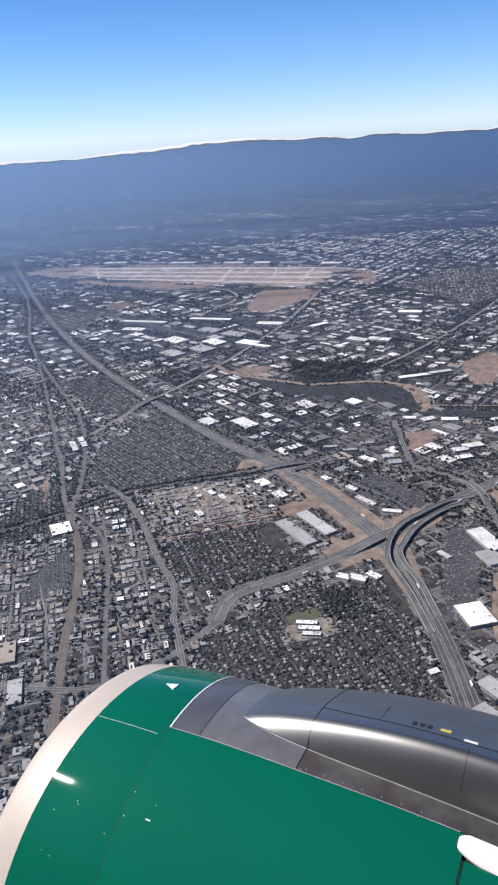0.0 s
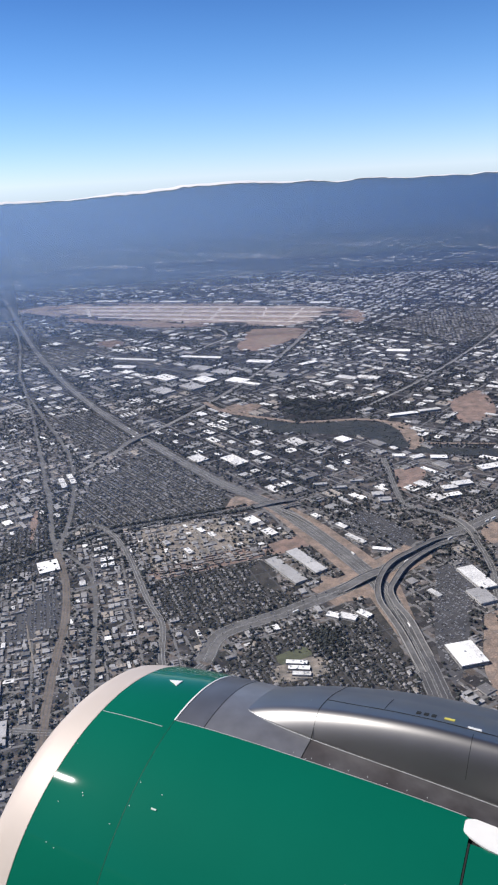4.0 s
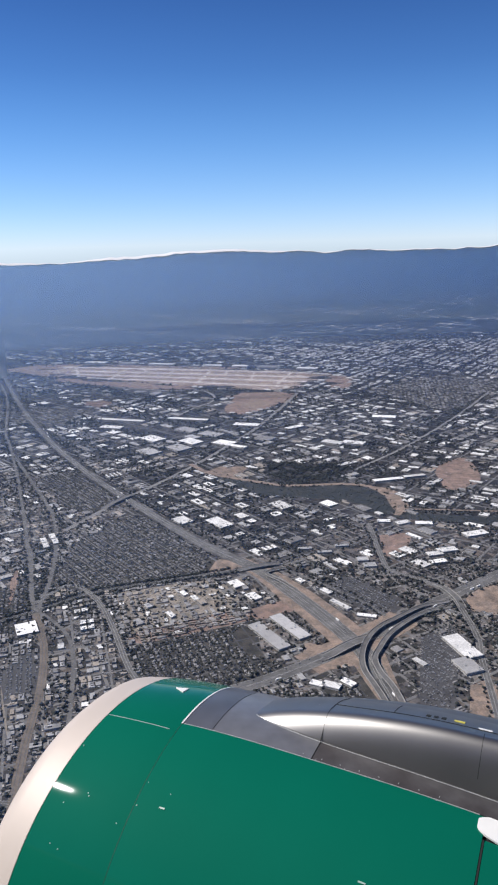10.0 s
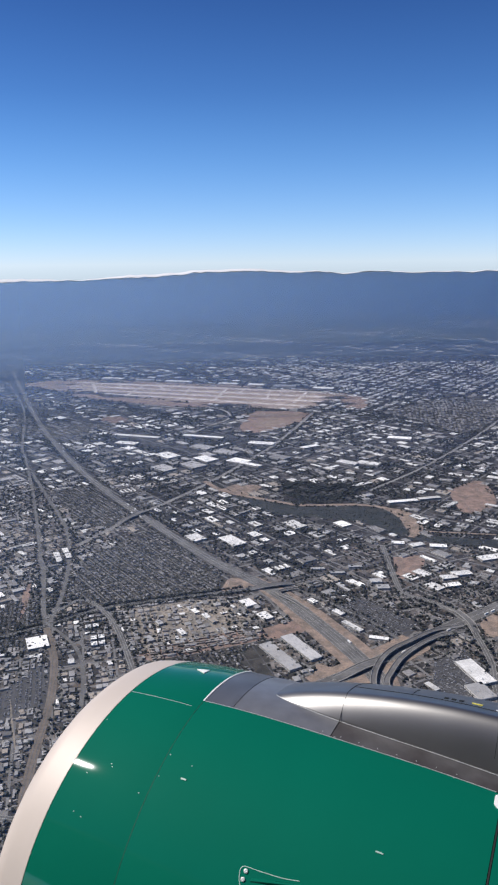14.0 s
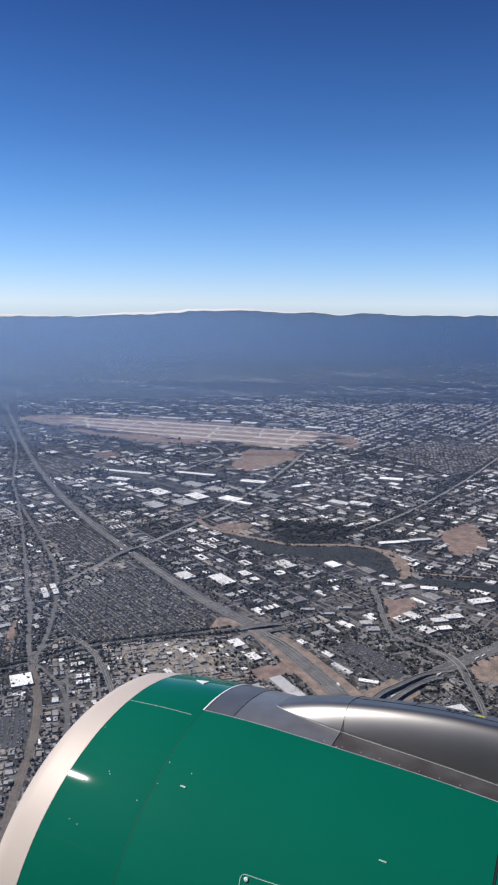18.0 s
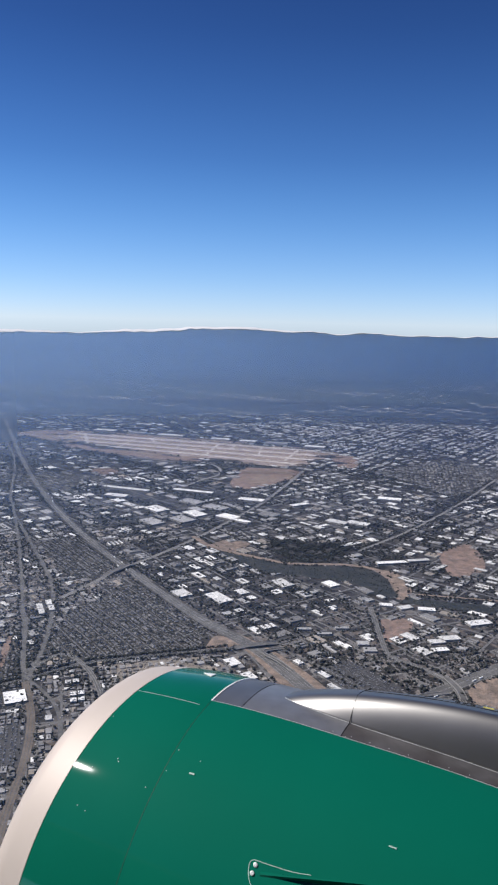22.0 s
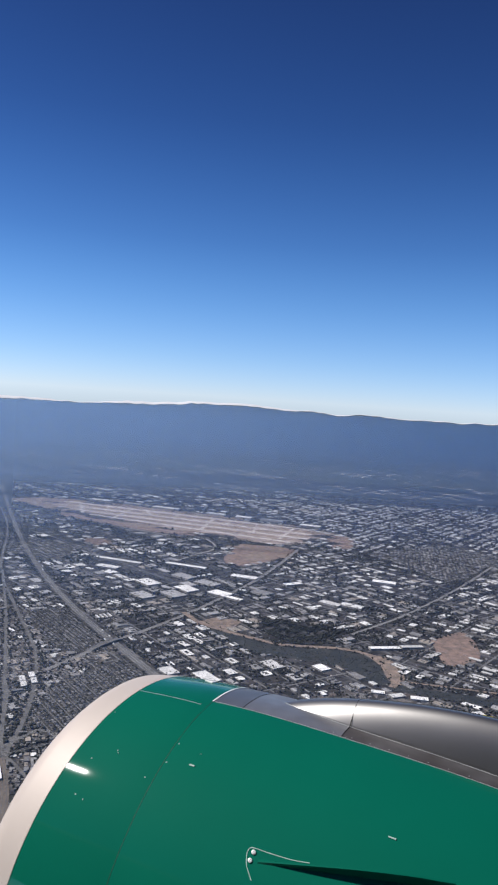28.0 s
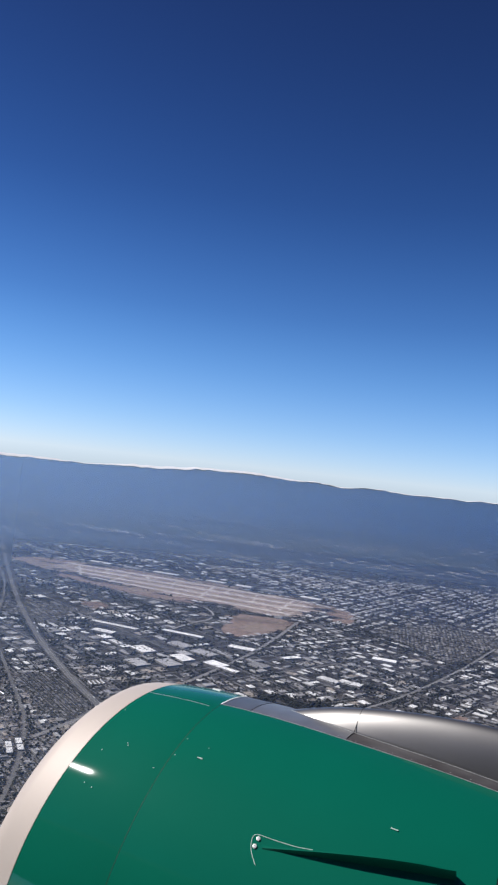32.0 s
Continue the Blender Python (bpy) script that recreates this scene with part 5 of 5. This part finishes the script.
def engine():
    thing = new("engine_nacelle")
    thing.matrix_world = AXIS
    tagged(thing, "glossy green jet engine nacelle with a bare metal inlet lip", "aircraft engine")
    lip_rows = [(0.30, 0.99), (0.14, 0.985), (0.03, 1.005), (-0.035, 1.03), (-0.058, 1.055), (-0.05, 1.085), (-0.025, 1.11), (0.0, 1.13), (0.05, 1.142), (0.10, 1.151), (0.15, 1.160), (0.197, 1.168)]
    smooth_part("inlet_lip", revolve(lip_rows), M_LIP, thing, "bare satin aluminium inlet lip")
    smooth_part("inlet_duct", revolve([(0.30, 0.99), (0.6, 0.97), (1.0, 0.98)]), M_GREY, thing, "grey inlet duct lining")
    smooth_part("core_shell", revolve([(s, hull(s) - 0.02) for s in np.linspace(0.19, 3.6, 40)]), M_SEAM, thing, "dark structure below the panels")
    # cowl panels
    inlet = smooth_part("inlet_cowl", patch(0.2005, 0.6442, -math.pi, math.pi, np_=140), M_GREEN, thing, "glossy green inlet cowl")
    door = smooth_part("fan_cowl", patch(0.6458, 2.433, -2.6, -0.183, np_=70), M_GREEN, thing, "glossy green fan cowl door")
    smooth_part("fan_cowl", patch(0.6458, 2.433, 0.90, 2.6, np_=50), M_GREEN, thing, "glossy green fan cowl door")
    smooth_part("reverser_cowl", patch(2.447, 3.55, -2.6, -0.30, np_=60), M_GREEN, thing, "glossy green reverser cowl")
    # grey crown panels
    smooth_part("crown_panel", patch(0.648, 0.846, -0.178, 0.92, fairing=True), M_DARK, thing, "dark blue-grey crown panel")
    smooth_part("crown_panel", patch(0.848, 1.018, -0.178, 0.92, fairing=True, np_=60), M_GREY, thing, "grey metallic crown panel")
    smooth_part("crown_panel", fairing_panel(1.018, 1.4735, 40, "skirt"), M_GREY, thing, "grey metallic crown panel")
    smooth_part("fairing_nose", fairing_panel(1.018, 1.4735, 50, "body"), M_STEEL, thing, "pointed nose of the polished fairing", 100)
    skirt = smooth_part("fairing_skirt", fairing_panel(1.4755, 3.55, 60, "skirt"), M_STRIP, thing, "dull dark grey skirt below the fairing")
    fairing = smooth_part("pylon_fairing", fairing_panel(1.4755, 3.55, 70, "body"), M_STEEL, thing, "polished grey pylon fairing with a bright crest", 100)
    # seams and bright edges
    smooth_part("panel_edge", strip([(0.645, -0.183), (0.645, -0.1), (0.645, 0.1), (0.645, 0.35), (0.645, 0.6)], 0.009, 0.003), M_WHITE, thing, "bright panel edge")
    smooth_part("panel_edge", strip([(0.655, -0.1805), (0.9, -0.1805), (1.3, -0.1805), (1.8, -0.1805), (2.4, -0.1805)], 0.0036, 0.002), M_EDGE, thing, "bright panel edge")
    # pale strip puts the lit edge of the fairing's foot into colour
    smooth_part("panel_edge", strip([(q, fairing_foot(q) - 0.003) for q in (1.023, 1.038, 1.068, 1.108, 1.158, 1.218, 1.283, 1.363, 1.49, 1.6, 1.8, 2.0, 2.2, 2.6)], 0.0045, 0.002), M_EDGE, thing, "pale strip painted as the lit edge along the fairing")
    smooth_part("panel_edge", strip([(0.205, -0.240), (0.40, -0.240), (0.604, -0.240)], 0.0035, 0.001), M_EDGE, thing, "bright panel seam")
    smooth_part("panel_gap", strip([(0.847, -0.178), (0.847, 0.1), (0.847, 0.6)], 0.002, 0.002), M_SEAM, thing, "dark panel gap")
    smooth_part("panel_gap", strip([(1.4745, -0.178), (1.4745, 0.1), (1.4745, 0.36), (1.4745, 0.7)], 0.0028, 0.003), M_SEAM, thing, "dark panel gap")
    smooth_part("panel_gap", strip([(2.36, -0.05), (2.36, -0.02), (2.36, 0.02), (2.36, 0.06)], 0.0025, 0.003), M_SEAM, thing, "dark panel gap")
    smooth_part("panel_gap", strip([(1.84, 0.12), (1.84, 0.2), (1.84, 0.30)], 0.003, 0.003), M_SEAM, thing, "dark panel gap")
    smooth_part("panel_gap", strip([(1.48, 0.15), (1.7, 0.12), (2.2, 0.10), (2.8, 0.09)], 0.0022, 0.003), M_SEAM, thing, "dark panel gap")
    smooth_part("panel_gap", strip([(0.645, -1.6), (0.645, -1.0), (0.645, -0.7), (0.645, -0.183)], 0.002, 0.001), M_GAP, thing, "dark panel gap")
    smooth_part("panel_gap", strip([(2.44, -1.4), (2.44, -0.9), (2.44, -0.30)], 0.008, 0.002), M_SEAM, thing, "dark panel gap")
    # white aft panel and placards
    v, f = patch(2.40, 2.86, -0.305, -0.184, 0.006, ns=14, np_=14)
    bent = []
    for k, (x, y, z) in enumerate(v):
        across = (k % 14) / 13
        corner = max(0.0, 0.5 - across) ** 2 * 0.55 + max(0.0, across - 0.8) ** 2 * 1.2
        bent.append((x + corner * max(0.0, 1 - (x - 2.40) / 0.2), y, z))
    smooth_part("access_panel", (bent, f), M_WHITE, thing, "white access panel with a rounded corner")
    for name, s0, s1, p0, p1, m, label in (
        ("placard", 2.32, 2.395, 0.10, 0.118, M_WHITE, "small white placard"),
        ("placard", 2.18, 2.24, 0.14, 0.158, M_YELLOW, "small yellow placard"), ("marking", 0.796, 0.829, -0.624, -0.617, M_MINT, "short pale stencil mark"),
        ("marking", 1.915, 1.953, -0.633, -0.627, M_MINT, "short pale stencil mark")):
        smooth_part(name, patch(s0, s1, p0, p1, 0.004, 0.004, fairing=True), m, inlet if s0 < 0.645 else (door if p0 < -0.3 else fairing), label)
    tri = ((0.395, 0.118), (0.475, 0.078), (0.475, 0.14))
    smooth_part("air_scoop", ([at(q, p, h, False) for h in (0.006, -0.004) for q, p in tri], [(0, 1, 2), (5, 4, 3), (0, 3, 4, 1), (1, 4, 5, 2), (2, 5, 3, 0)]), M_WHITE, inlet, "white triangular flush air scoop")
    for k in range(3):
        smooth_part("vent_slot", patch(2.02 + 0.044 * k, 2.046 + 0.044 * k, 0.135, 0.163, 0.004, 0.006, fairing=True), M_SEAM, fairing, "dark vent slot")
    # fasteners
    dots = [(0.217, -0.454), (0.399, -0.659), (0.41, -0.67), (0.603, -0.736), (0.665, -0.533), (0.823, -0.554), (0.662, -0.641), (0.378, -0.909), (0.33, -0.90), (1.38, 0.13), (1.74, 0.10), (0.30, -0.73)]
    dots += [(s, -0.16) for s in np.arange(1.42, 2.2, 0.11)] + [(s, -0.17 - 0.02 * (s - 1.4)) for s in np.arange(1.5, 2.2, 0.17)]
    for s, p in dots:
        smooth_part("fastener", patch(s - 0.0026, s + 0.0026, p - 0.0021, p + 0.0021, 0.002, 0.002, 3, 3, True), M_MINT if p < -0.3 else M_EDGE, inlet if s < 0.645 else (door if p < -0.3 else (skirt if p < 0 else fairing)))
    # strake on the inboard side
    root = [(1.362 + 0.9 * k, -0.887 + 0.16 * k) for k in np.linspace(0, 1, 14)]
    verts, faces = [], []
    for i, (s, p) in enumerate(root):
        k = i / 13
        h = 0.07 * math.sin(min(1, k * 1.3) * math.pi / 2) * (1 if k < 0.9 else 0.9)
        for dp, up in ((-0.008, 0), (-0.003, h), (0.003, h), (0.008, 0)):
            verts.append(at(s, p + dp, up, False))
    for i in range(13):
        a = i * 4
        faces += [(a + j, a + j + 1, a + j + 5, a + j + 4) for j in range(3)]
    faces += [(0, 3, 2, 1), (52, 53, 54, 55)]
    smooth_part("strake", (verts, faces), M_GREEN, thing, "thin green nacelle strake")
    flange = smooth_part("strake_flange", strip([(1.362, -0.957), (1.317, -0.917), (1.299, -0.884), (1.297, -0.862), (1.314, -0.849), (1.382, -0.847), (1.512, -0.840), (1.602, -0.827)], 0.0032, 0.002), M_MINT, thing, "bright flange seam round the strake")
    for s, p in ((1.327, -0.864), (1.324, -0.895)):
        c = Vector(at(s, p, 0.002, False))
        up = Vector((0, math.sin(p), math.cos(p)))
        t1, t2 = Vector((1, 0, 0)), up.cross(Vector((1, 0, 0)))
        ring = [(math.cos(k * math.pi / 6), math.sin(k * math.pi / 6)) for k in range(12)]
        v = [tuple(c + (t1 * x + t2 * y) * r + up * h) for r, h in ((0.012, -0.004), (0.011, 0.004), (0.005, 0.005)) for x, y in ring] + [tuple(c + up * 0.002)]
        f = [(12 * q + k, 12 * q + (k + 1) % 12, 12 * q + 12 + (k + 1) % 12, 12 * q + 12 + k) for q in range(2) for k in range(12)] + [(24 + k, 24 + (k + 1) % 12, 36) for k in range(12)]
        smooth_part("bolt", (v, f), M_EDGE, flange, "pale round bolt head")
    return thing


engine()


def fuselage():
    """The plain outer skin beside the cabin window, unseen behind the eye, added to darken the nacelle's reflections.
    """
    along = AXIS.to_3x3() @ Vector((1, 0, 0))
    along = Vector((along.x, along.y, 0)).normalized()
    out = Vector((-along.y, along.x, 0))
    verts, faces = [], []
    for layer in (0.0, 0.1):
        for i in range(25):
            for j in range(25):
                a = radians(-110 + 135 * j / 24)
                p = out * (-2.85 + (2.0 - layer) * math.cos(a)) + along * (-26 + 44 * i / 24)
                verts.append((p.x, p.y, 299.6 + (2.0 - layer) * math.sin(a)))
    for layer in (0, 625):
        for i in range(24):
            for j in range(24):
                k = layer + i * 25 + j
                faces.append((k, k + 1, k + 26, k + 25))
    tagged(new("wall_fuselage", mesh_of("wall_fuselage", verts, faces, M_SKIN, True)), "unseen plain dark fuselage skin beside the cabin window, added for reflections", "fuselage", kind="structure")


# skin colour kept dark so that the nacelle mirrors less brightness
M_SKIN = mat("aircraft_skin", (0.08, 0.10, 0.095), 0.85, vary=0.06, size=0.6)
fuselage()
